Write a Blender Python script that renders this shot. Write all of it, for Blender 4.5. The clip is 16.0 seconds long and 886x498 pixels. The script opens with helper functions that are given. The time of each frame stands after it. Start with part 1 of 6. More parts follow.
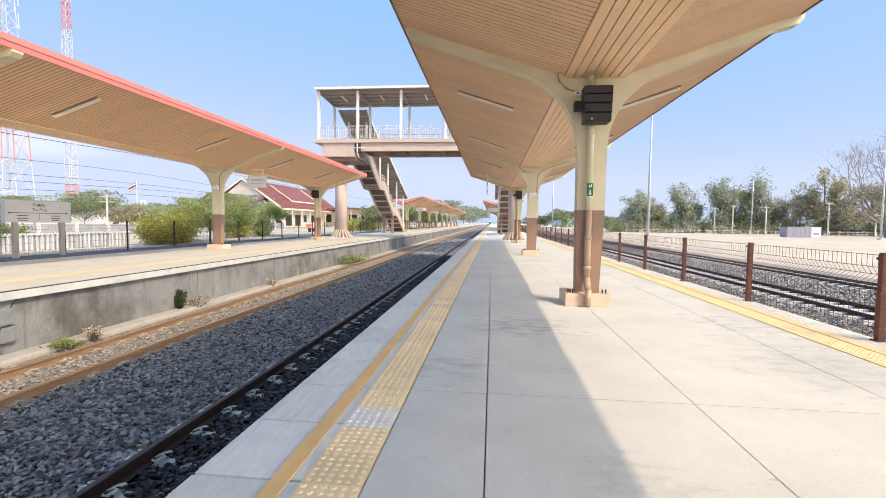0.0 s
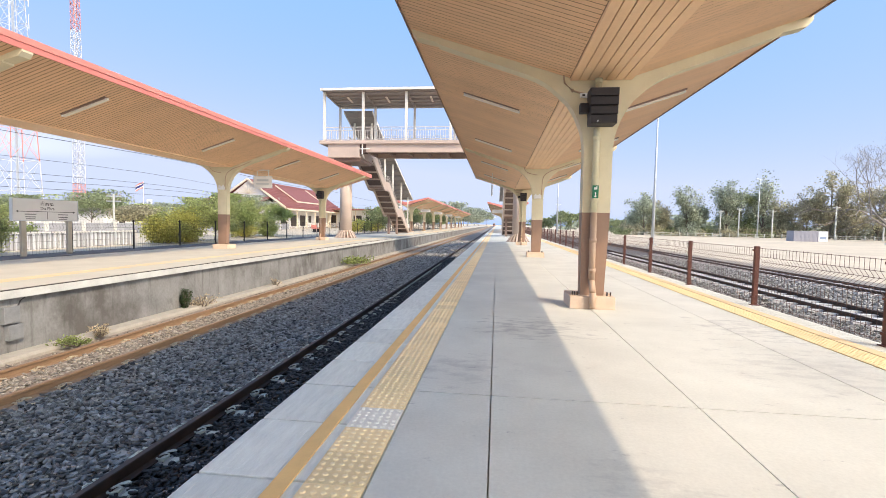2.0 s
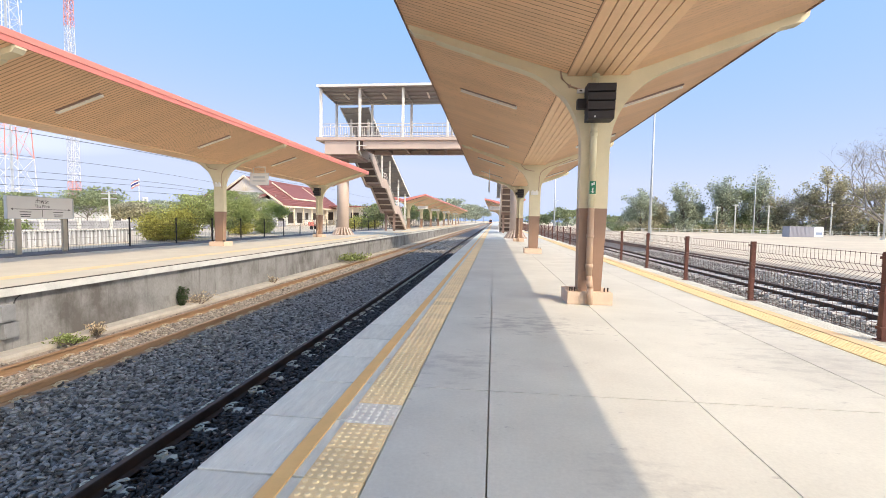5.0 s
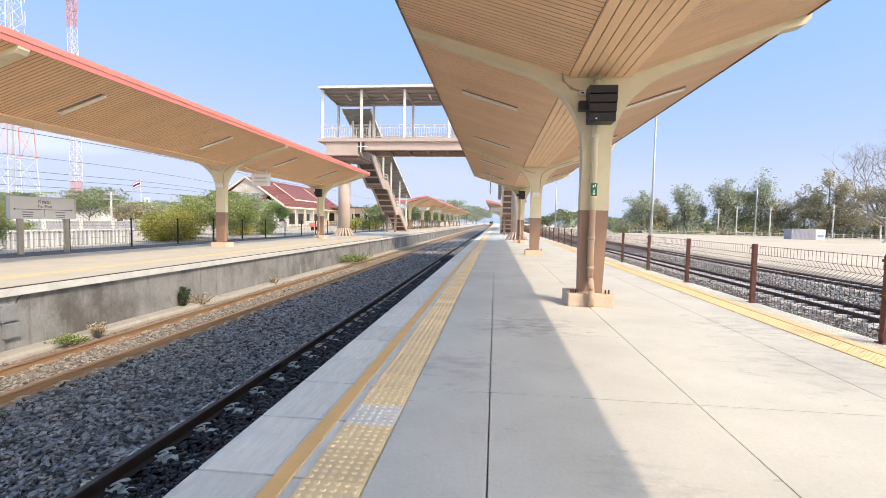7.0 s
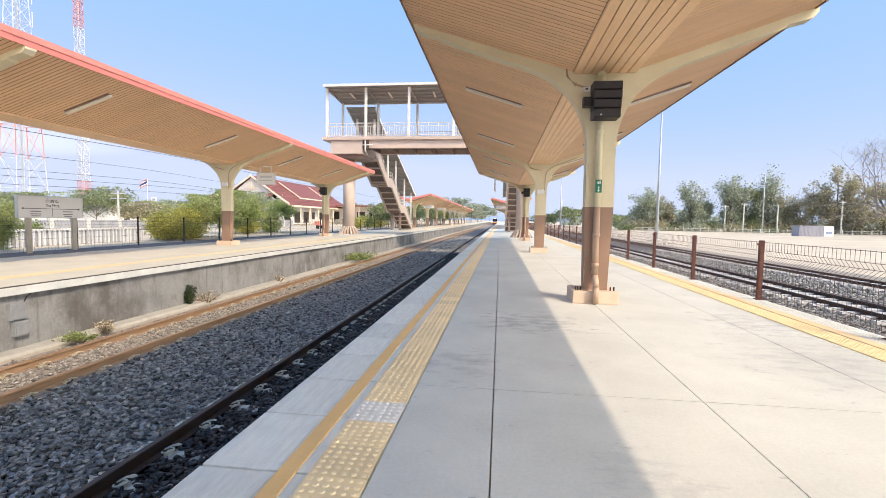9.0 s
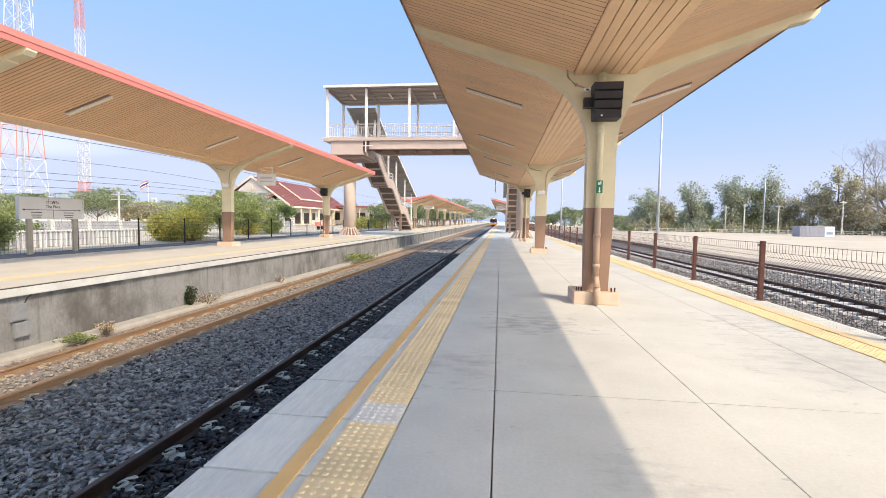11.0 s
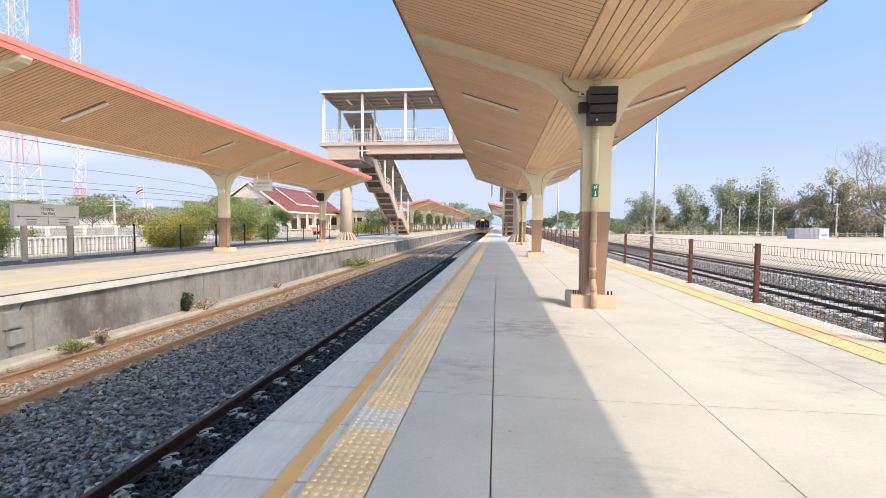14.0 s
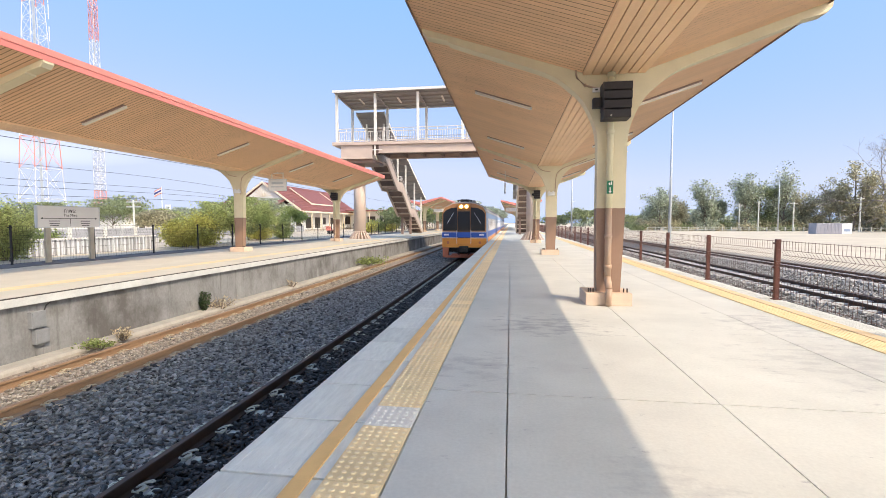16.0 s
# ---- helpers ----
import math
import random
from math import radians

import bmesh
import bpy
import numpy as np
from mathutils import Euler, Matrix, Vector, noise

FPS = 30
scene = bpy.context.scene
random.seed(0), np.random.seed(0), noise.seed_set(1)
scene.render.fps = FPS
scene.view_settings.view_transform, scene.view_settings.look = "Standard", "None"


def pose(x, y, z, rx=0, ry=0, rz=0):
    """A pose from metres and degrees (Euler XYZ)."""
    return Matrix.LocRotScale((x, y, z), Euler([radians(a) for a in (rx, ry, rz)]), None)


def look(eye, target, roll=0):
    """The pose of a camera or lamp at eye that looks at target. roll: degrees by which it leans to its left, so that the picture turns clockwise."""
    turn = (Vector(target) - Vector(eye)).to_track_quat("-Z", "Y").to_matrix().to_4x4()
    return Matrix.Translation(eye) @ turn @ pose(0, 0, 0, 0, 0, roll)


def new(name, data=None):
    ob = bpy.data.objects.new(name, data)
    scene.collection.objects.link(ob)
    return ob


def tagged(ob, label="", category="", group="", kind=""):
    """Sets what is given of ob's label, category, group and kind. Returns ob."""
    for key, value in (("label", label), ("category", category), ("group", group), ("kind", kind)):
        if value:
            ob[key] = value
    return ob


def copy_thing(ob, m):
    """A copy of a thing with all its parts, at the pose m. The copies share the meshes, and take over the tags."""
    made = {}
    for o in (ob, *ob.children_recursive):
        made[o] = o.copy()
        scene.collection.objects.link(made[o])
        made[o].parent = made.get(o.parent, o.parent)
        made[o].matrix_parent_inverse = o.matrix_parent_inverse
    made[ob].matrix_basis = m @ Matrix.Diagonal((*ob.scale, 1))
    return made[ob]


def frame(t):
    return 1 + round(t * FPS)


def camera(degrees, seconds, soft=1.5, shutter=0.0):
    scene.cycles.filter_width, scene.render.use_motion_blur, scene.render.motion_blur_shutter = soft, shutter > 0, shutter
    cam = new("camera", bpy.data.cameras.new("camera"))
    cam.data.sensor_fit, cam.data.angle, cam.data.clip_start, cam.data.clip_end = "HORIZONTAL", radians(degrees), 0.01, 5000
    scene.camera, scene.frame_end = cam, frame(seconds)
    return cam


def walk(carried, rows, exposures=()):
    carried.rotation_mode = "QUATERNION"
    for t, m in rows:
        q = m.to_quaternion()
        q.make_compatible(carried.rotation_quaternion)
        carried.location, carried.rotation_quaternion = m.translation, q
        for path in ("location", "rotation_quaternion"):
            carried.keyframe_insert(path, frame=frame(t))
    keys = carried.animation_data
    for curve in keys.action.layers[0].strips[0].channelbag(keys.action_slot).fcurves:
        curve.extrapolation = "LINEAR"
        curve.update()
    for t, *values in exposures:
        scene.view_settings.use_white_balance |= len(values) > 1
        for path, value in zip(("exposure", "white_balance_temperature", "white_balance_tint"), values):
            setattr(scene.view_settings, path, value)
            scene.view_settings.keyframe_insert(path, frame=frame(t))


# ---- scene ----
cam = camera(88.0, 16.0, soft=0.5)
PATH = [
    (0, (-0.001, -0.002, 1.243), (-0.213, 1.983, 1.1262), 0.7),
    (0.5, (0.002, -0.005, 1.244), (-0.217, 1.979, 1.1272), 0.5),
    (1, (-0.004, -0.003, 1.239), (-0.231, 1.981, 1.1222), 0.8),
    (1.5, (-0.005, -0.006, 1.241), (-0.234, 1.977, 1.1252), 1),
    (2, (-0.006, -0.002, 1.242), (-0.236, 1.981, 1.1312), 1.1),
    (2.5, (-0.004, -0.001, 1.246), (-0.226, 1.983, 1.1392), 1),
    (3, (-0.008, -0.006, 1.24), (-0.231, 1.979, 1.1312), 1),
    (3.5, (-0.004, -0.007, 1.243), (-0.219, 1.978, 1.1252), 1),
    (4, (-0.01, 0, 1.236), (-0.227, 1.984, 1.1112), 0.9),
    (6.5, (-0.007, 0.001, 1.233), (-0.228, 1.985, 1.1102), 1),
    (7, (-0.01, -0.004, 1.235), (-0.233, 1.98, 1.1162), 1.1),
    (7.5, (-0.006, -0.001, 1.233), (-0.246, 1.981, 1.1212), 1),
    (8, (-0.003, -0.004, 1.228), (-0.237, 1.978, 1.1032), 0.9),
    (8.5, (0.004, 0.004, 1.226), (-0.243, 1.984, 1.0972), 1),
    (9, (0.002, 0.003, 1.226), (-0.242, 1.983, 1.0982), 0.9),
    (11.5, (-0.002, 0.007, 1.229), (-0.25, 1.987, 1.1072), 0.8),
    (12, (0.002, -0.002, 1.231), (-0.25, 1.979, 1.1292), 0.6),
    (12.5, (-0.001, 0.002, 1.231), (-0.265, 1.981, 1.1212), 1),
    (13, (-0.002, -0.004, 1.238), (-0.262, 1.977, 1.1462), 0.7),
    (13.5, (-0.002, -0.001, 1.232), (-0.24, 1.981, 1.1192), 0.4),
    (14, (-0.003, -0.001, 1.232), (-0.236, 1.982, 1.1262), 0.5),
    (14.5, (-0.002, -0.004, 1.229), (-0.235, 1.979, 1.1152), 0.6),
    (15, (0.004, -0.009, 1.238), (-0.242, 1.973, 1.1302), 0.4),
    (15.5, (0.001, -0.006, 1.231), (-0.26, 1.974, 1.1242), 0.3),
    (16, (-0.0056, -0.0013, 1.2332), (-0.2959, 1.9739, 1.1189), 0),
]
walk(cam, [(t, look(eye, target, roll)) for t, eye, target, roll in PATH],
     exposures=((0.0, 1.60, 6600, 10), (16.0, 1.60, 6600, 10)))

# ---- world, sun, exposure ----
SUN_DIR = Vector((-0.845, 0.58, -1.0)).normalized()
world = bpy.data.worlds.new("sky")
scene.world = world
world.use_nodes = True
wn = world.node_tree.nodes
sky = wn.new("ShaderNodeTexSky")
sky.sky_type = "NISHITA"
sky.sun_disc = False
sky.sun_elevation = radians(43.6)
sky.sun_rotation = radians(125)
sky.air_density, sky.dust_density, sky.ozone_density = 1.0, 1.2, 1.8
wn["Background"].inputs["Strength"].default_value = 0.15
# dry-season haze: blue overhead, milky lilac at the horizon, a wide pale glare round the sun
chan = wn.new("ShaderNodeSeparateColor")
low = wn.new("ShaderNodeMapRange")
low.inputs["From Min"].default_value, low.inputs["From Max"].default_value = 1.0, 3.6
haze = wn.new("ShaderNodeMix")
haze.data_type = "RGBA"
haze.inputs[6].default_value = (0.68, 1.30, 2.50, 1)
haze.inputs[7].default_value = (1.52, 1.74, 2.30, 1)
glare = wn.new("ShaderNodeMath")
glare.operation = "MULTIPLY_ADD"
glare.inputs[1].default_value, glare.inputs[2].default_value = 3.2, -21.6
glare_cut = wn.new("ShaderNodeMath")
glare_cut.operation = "MAXIMUM"
glare_cut.inputs[1].default_value = 0.0
tone = wn.new("ShaderNodeVectorMath")
tone.operation = "SCALE"
tone.inputs[0].default_value = (1.0, 0.97, 0.92)
total = wn.new("ShaderNodeVectorMath")
wl = world.node_tree.links.new
wl(sky.outputs[0], chan.inputs[0])
wl(chan.outputs["Red"], low.inputs["Value"])
wl(low.outputs[0], haze.inputs[0])
wl(chan.outputs["Blue"], glare.inputs[0])
wl(glare.outputs[0], glare_cut.inputs[0])
wl(glare_cut.outputs[0], tone.inputs["Scale"])
wl(haze.outputs[2], total.inputs[0])
wl(tone.outputs[0], total.inputs[1])
wl(total.outputs[0], wn["Background"].inputs["Color"])
sun_data = bpy.data.lights.new("sun", "SUN")
sun_data.energy, sun_data.angle, sun_data.color = 1.08, radians(0.6), (1.0, 0.795, 0.585)
sun_ob = new("sun", sun_data)
sun_ob.rotation_euler = SUN_DIR.to_track_quat("-Z", "Y").to_euler()


# ---- materials ----
def mat(name, col, rough=0.7, var=0.18, scale=2.5, fine=70.0, bump=0.12, metal=0.0, stain=None, stain_at=0.58,
        rand=0.0, island=0.0, coords="Position", stretch=(1, 1, 1), emit=0.0, spec=0.4):
    """Painted, mineral or wooden surface: colour with variation at two scales, optional stains, fine relief."""
    m = bpy.data.materials.new(name)
    m.use_nodes = True
    nt = m.node_tree
    b = nt.nodes["Principled BSDF"]
    N, L = nt.nodes.new, nt.links.new
    if coords == "Position":
        src = N("ShaderNodeNewGeometry").outputs["Position"]
    else:
        src = N("ShaderNodeTexCoord").outputs["Object"]
    mp = N("ShaderNodeMapping")
    mp.inputs["Scale"].default_value = stretch
    L(src, mp.inputs["Vector"])
    n1, n2 = N("ShaderNodeTexNoise"), N("ShaderNodeTexNoise")
    for n, s, d in ((n1, scale, 5), (n2, fine, 3)):
        n.inputs["Scale"].default_value = s
        n.inputs["Detail"].default_value = d
        n.inputs["Roughness"].default_value = 0.62
        L(mp.outputs[0], n.inputs["Vector"])
    add = N("ShaderNodeMath")
    add.operation = "MULTIPLY_ADD"
    L(n2.outputs["Fac"], add.inputs[0])
    add.inputs[1].default_value = 0.45
    L(n1.outputs["Fac"], add.inputs[2])
    ramp = N("ShaderNodeMapRange")
    ramp.inputs["From Min"].default_value, ramp.inputs["From Max"].default_value = 0.4, 1.05
    ramp.inputs["To Min"].default_value, ramp.inputs["To Max"].default_value = 1 - var, 1 + var * 0.8
    L(add.outputs[0], ramp.inputs["Value"])
    val = ramp.outputs[0]
    for amount, kind in ((rand, "o"), (island, "i")):
        if amount:
            src_r = (N("ShaderNodeObjectInfo").outputs["Random"] if kind == "o"
                     else N("ShaderNodeNewGeometry").outputs["Random Per Island"])
            r = N("ShaderNodeMapRange")
            r.inputs["To Min"].default_value, r.inputs["To Max"].default_value = 1 - amount, 1 + amount
            L(src_r, r.inputs["Value"])
            mul = N("ShaderNodeMath")
            mul.operation = "MULTIPLY"
            L(val, mul.inputs[0])
            L(r.outputs[0], mul.inputs[1])
            val = mul.outputs[0]
    mix = N("ShaderNodeVectorMath")
    mix.operation = "SCALE"
    mix.inputs[0].default_value = col
    L(val, mix.inputs["Scale"])
    out = mix.outputs[0]
    if stain:
        n3 = N("ShaderNodeTexNoise")
        n3.inputs["Scale"].default_value = scale * 0.45
        n3.inputs["Detail"].default_value = 8
        n3.inputs["Roughness"].default_value = 0.7
        L(mp.outputs[0], n3.inputs["Vector"])
        r3 = N("ShaderNodeMapRange")
        r3.inputs["From Min"].default_value, r3.inputs["From Max"].default_value = stain_at, stain_at + 0.14
        L(n3.outputs["Fac"], r3.inputs["Value"])
        mc = N("ShaderNodeMix")
        mc.data_type = "RGBA"
        L(r3.outputs[0], mc.inputs[0])
        L(out, mc.inputs[6])
        mc.inputs[7].default_value = (*stain, 1)
        out = mc.outputs[2]
    L(out, b.inputs["Base Color"])
    b.inputs["Roughness"].default_value = rough
    b.inputs["Metallic"].default_value = metal
    b.inputs["Specular IOR Level"].default_value = spec
    if emit:
        b.inputs["Emission Color"].default_value = (*col, 1)
        b.inputs["Emission Strength"].default_value = emit
    if bump:
        bp = N("ShaderNodeBump")
        bp.inputs["Strength"].default_value = bump
        bp.inputs["Distance"].default_value = 0.01
        L(add.outputs[0], bp.inputs["Height"])
        L(bp.outputs[0], b.inputs["Normal"])
    return m


M_SLAB = mat("platform concrete", (0.600, 0.606, 0.545), 0.62, 0.20, 0.8, 45, 0.12, stain=(0.50, 0.49, 0.45), stain_at=0.57, spec=0.5)


def scuff(m, centre, radius, amount):
    """Dark streaky rubber scuffs on the concrete round one spot."""
    nt = m.node_tree
    N, L = nt.nodes.new, nt.links.new
    b = nt.nodes["Principled BSDF"]
    old = b.inputs["Base Color"].links[0].from_socket
    g = N("ShaderNodeNewGeometry")
    sub = N("ShaderNodeVectorMath")
    sub.operation = "SUBTRACT"
    sub.inputs[1].default_value = centre
    L(g.outputs["Position"], sub.inputs[0])
    ln = N("ShaderNodeVectorMath")
    ln.operation = "LENGTH"
    L(sub.outputs[0], ln.inputs[0])
    fall = N("ShaderNodeMapRange")
    fall.inputs["From Min"].default_value, fall.inputs["From Max"].default_value = 0.25 * radius, radius
    fall.inputs["To Min"].default_value, fall.inputs["To Max"].default_value = 0.16, -0.04
    L(ln.outputs["Value"], fall.inputs["Value"])
    mp = N("ShaderNodeMapping")
    mp.inputs["Scale"].default_value = (4.0, 8, 1)
    L(g.outputs["Position"], mp.inputs["Vector"])
    n = N("ShaderNodeTexNoise")
    n.inputs["Scale"].default_value, n.inputs["Detail"].default_value, n.inputs["Roughness"].default_value = 1.0, 6, 0.7
    L(mp.outputs[0], n.inputs["Vector"])
    add = N("ShaderNodeMath")
    L(n.outputs["Fac"], add.inputs[0])
    L(fall.outputs[0], add.inputs[1])
    cut = N("ShaderNodeMapRange")
    cut.inputs["From Min"].default_value, cut.inputs["From Max"].default_value = 0.60, 0.74
    cut.inputs["To Max"].default_value = amount
    L(add.outputs[0], cut.inputs["Value"])
    mc = N("ShaderNodeMix")
    mc.data_type = "RGBA"
    L(cut.outputs[0], mc.inputs[0])
    L(old, mc.inputs[6])
    mc.inputs[7].default_value = (0.24, 0.24, 0.25, 1)
    L(mc.outputs[2], b.inputs["Base Color"])


scuff(M_SLAB, (0.45, 5.6, 0), 1.15, 0.5)
scuff(M_SLAB, (2.9, 4.4, 0), 1.5, 0.25)
scuff(M_SLAB, (0.75, 2.2, 0), 0.5, 0.25)
scuff(M_SLAB, (-0.35, 3.9, 0), 0.8, 0.3)
scuff(M_SLAB, (3.2, 6.0, 0), 1.3, 0.35)
M_EDGE = mat("edge slab concrete", (0.69, 0.70, 0.63), 0.75, 0.2, 6, 90, 0.25, rand=0.07, stain=(0.74, 0.72, 0.69), stain_at=0.6, stretch=(4, 0.7, 1))
M_LINE = mat("ochre line paint", (0.80, 0.51, 0.19), 0.6, 0.12, 4, 120, 0.08)
M_TACT = mat("yellow tactile tile", (0.85, 0.66, 0.36), 0.6, 0.14, 5, 120, 0.1, rand=0.10)


def lit_tops(m, z, col):
    """Raised studs paler than the tile: the light on their tops is put into the colour."""
    nt = m.node_tree
    N, L = nt.nodes.new, nt.links.new
    b = nt.nodes["Principled BSDF"]
    old = b.inputs["Base Color"].links[0].from_socket
    sep = N("ShaderNodeSeparateXYZ")
    L(N("ShaderNodeNewGeometry").outputs["Position"], sep.inputs[0])
    r = N("ShaderNodeMapRange")
    r.inputs["From Min"].default_value, r.inputs["From Max"].default_value = z, z + 0.004
    L(sep.outputs["Z"], r.inputs["Value"])
    mc = N("ShaderNodeMix")
    mc.data_type = "RGBA"
    L(r.outputs[0], mc.inputs[0])
    L(old, mc.inputs[6])
    mc.inputs[7].default_value = (*col, 1)
    L(mc.outputs[2], b.inputs["Base Color"])


def drips(m, col, amount):
    """Thin dark runs of water down a wall."""
    nt = m.node_tree
    N, L = nt.nodes.new, nt.links.new
    b = nt.nodes["Principled BSDF"]
    old = b.inputs["Base Color"].links[0].from_socket
    mp = N("ShaderNodeMapping")
    mp.inputs["Scale"].default_value = (3.0, 3.0, 0.28)
    L(N("ShaderNodeNewGeometry").outputs["Position"], mp.inputs["Vector"])
    n = N("ShaderNodeTexNoise")
    n.inputs["Scale"].default_value, n.inputs["Detail"].default_value, n.inputs["Roughness"].default_value = 1.6, 7, 0.72
    L(mp.outputs[0], n.inputs["Vector"])
    cut = N("ShaderNodeMapRange")
    cut.inputs["From Min"].default_value, cut.inputs["From Max"].default_value = 0.53, 0.66
    cut.inputs["To Max"].default_value = amount
    L(n.outputs["Fac"], cut.inputs["Value"])
    mc = N("ShaderNodeMix")
    mc.data_type = "RGBA"
    L(cut.outputs[0], mc.inputs[0])
    L(old, mc.inputs[6])
    mc.inputs[7].default_value = (*col, 1)
    L(mc.outputs[2], b.inputs["Base Color"])


lit_tops(M_TACT, 0.0085, (0.88, 0.72, 0.45))
M_TACTW = mat("worn pale tactile tile", (0.80, 0.75, 0.65), 0.65, 0.16, 8, 120, 0.12)
M_TACTF = mat("faded far tactile strip", (0.72, 0.58, 0.33), 0.7, 0.2, 3, 60, 0.1, stain=(0.58, 0.54, 0.43), stain_at=0.52)
M_TACTR = mat("bright yellow tactile strip", (0.86, 0.70, 0.38), 0.6, 0.12, 5, 120, 0.1)
M_LINER = mat("faded ochre line paint", (0.80, 0.60, 0.33), 0.6, 0.16, 4, 120, 0.08, stain=(0.70, 0.66, 0.56), stain_at=0.60)
M_WALL = mat("weathered wall concrete", (0.265, 0.262, 0.25), 0.85, 0.4, 1.3, 22, 0.35, stain=(0.125, 0.117, 0.105), stain_at=0.485, stretch=(1, 1, 0.75))
drips(M_WALL, (0.10, 0.095, 0.085), 0.6)
M_COPE = mat("coping concrete", (0.60, 0.60, 0.55), 0.8, 0.2, 3, 40, 0.2, stain=(0.25, 0.24, 0.23), stain_at=0.62)
M_WJOINT = mat("dark weathered joint", (0.09, 0.08, 0.07), 0.9, 0.5, 3, 30, 0.3, stain=(0.42, 0.40, 0.36), stain_at=0.60)
M_LEDGE = mat("footing concrete", (0.42, 0.385, 0.315), 0.85, 0.2, 4, 40, 0.25)
M_PAVE = mat("left platform concrete", (0.55, 0.52, 0.43), 0.75, 0.14, 1.2, 40, 0.1, stain=(0.46, 0.43, 0.36), stain_at=0.60)
M_ASPH = mat("asphalt strip", (0.14, 0.14, 0.15), 0.9, 0.2, 4, 90, 0.3)
M_STONE = mat("dark ballast stone", (0.175, 0.184, 0.180), 0.40, 0.5, 9, 60, 0.35, island=0.95, spec=0.65)
M_STONEK = mat("black ballast stone", (0.042, 0.043, 0.043), 0.5, 0.5, 9, 60, 0.3, island=0.95, spec=0.4)
M_STONEL = mat("pale ballast stone", (0.33, 0.30, 0.25), 0.9, 0.25, 9, 60, 0.3, island=0.5)
M_STONER = mat("grey ballast stone", (0.27, 0.262, 0.24), 0.9, 0.25, 9, 60, 0.3, island=0.55)
# near black: the shade in the gaps between stones is painted on the bed
M_BEDSHADE = mat("ballast bed", (0.012, 0.012, 0.012), 0.95, 0.9, 16, 40, 1.0)
# bed and stones past the canopy: sunlit patches put into a paler colour
M_BEDM = mat("sunlit-toned ballast bed", (0.25, 0.24, 0.225), 0.95, 0.6, 8, 30, 1.0)
M_STONED = mat("sunlit-toned ballast stone", (0.29, 0.28, 0.26), 0.85, 0.3, 9, 60, 0.3, island=0.6)
M_BEDL = mat("sandy ballast bed", (0.30, 0.25, 0.20), 0.95, 0.4, 20, 45, 1.0)
M_BEDR = mat("grey ballast bed", (0.13, 0.127, 0.118), 0.95, 0.5, 20, 40, 1.0)
M_RAIL = mat("rusted rail steel", (0.31, 0.20, 0.115), 0.75, 0.3, 6, 60, 0.2, stretch=(1, 0.15, 1))
M_RAILD = mat("dark rail steel", (0.045, 0.03, 0.024), 0.6, 0.3, 6, 60, 0.2, stretch=(1, 0.15, 1))
M_RAILT = mat("worn rail head", (0.33, 0.22, 0.15), 0.45, 0.2, 6, 60, 0.1, metal=0.4, stretch=(1, 0.1, 1))
M_RAILK = mat("dark rail head", (0.06, 0.045, 0.038), 0.5, 0.2, 6, 60, 0.1, stretch=(1, 0.1, 1))
M_CLIPF = mat("sandy rail clip", (0.52, 0.44, 0.30), 0.7, 0.2, 20, 90, 0.1)
M_SLEEP = mat("sleeper concrete", (0.40, 0.40, 0.385), 0.85, 0.25, 7, 50, 0.3)
M_SLEEPY = mat("pale sleeper concrete", (0.60, 0.58, 0.54), 0.85, 0.25, 7, 50, 0.3)
M_CLIP = mat("pale rail clip", (0.56, 0.60, 0.53), 0.6, 0.2, 20, 90, 0.1)
M_CREAM = mat("cream column paint", (0.69, 0.615, 0.42), 0.55, 0.10, 2.2, 60, 0.06, stain=(0.50, 0.42, 0.24), stain_at=0.64)
M_BROWN = mat("brown column paint", (0.30, 0.19, 0.13), 0.5, 0.12, 3, 60, 0.06)
M_PLINTH = mat("salmon plinth concrete", (0.66, 0.51, 0.38), 0.75, 0.15, 4, 50, 0.15)
M_PIPE = mat("cream drain pipe", (0.66, 0.60, 0.40), 0.45, 0.08, 5, 60, 0.03)
M_PIPEB = mat("tan drain pipe", (0.47, 0.33, 0.23), 0.45, 0.08, 5, 60, 0.03)
M_SOFF = mat("tan soffit board", (0.83, 0.545, 0.325), 0.55, 0.12, 1.2, 30, 0.05, island=0.05, stretch=(0.5, 1, 1))
M_VPAN = mat("valley board", (0.84, 0.57, 0.34), 0.5, 0.10, 1.2, 30, 0.05, island=0.05)
# dark backing colour paints the shade seen between the boards
M_GAPSHADE = mat("soffit gap shade", (0.09, 0.05, 0.03), 0.9, 0.1, 3, 50, 0)
M_RED = mat("red fascia metal", (0.66, 0.235, 0.19), 0.5, 0.10, 2, 60, 0.04)
M_REDD = mat("red fascia lower strip", (0.60, 0.20, 0.165), 0.5, 0.10, 2, 60, 0.04)
M_ROOF = mat("roof sheet", (0.40, 0.25, 0.22), 0.5, 0.15, 2, 40, 0.05)
M_WHITE = mat("white enamel", (0.78, 0.77, 0.74), 0.4, 0.05, 4, 60, 0.02)
M_LAMP = mat("lamp diffuser", (0.88, 0.82, 0.72), 0.4, 0.05, 4, 60, 0.02)
M_BLACK = mat("black speaker housing", (0.028, 0.024, 0.026), 0.55, 0.2, 12, 200, 0.1)
M_DKBAR = mat("dark lettering", (0.05, 0.05, 0.05), 0.6, 0.1, 12, 60, 0)
M_GREEN = mat("green exit sign", (0.02, 0.18, 0.09), 0.4, 0.08, 9, 60, 0.02)
M_FENCE = mat("brown fence post paint", (0.12, 0.045, 0.032), 0.6, 0.25, 12, 80, 0.1)
M_WIRE = mat("brown fence wire", (0.15, 0.085, 0.065), 0.6, 0.2, 12, 80, 0)
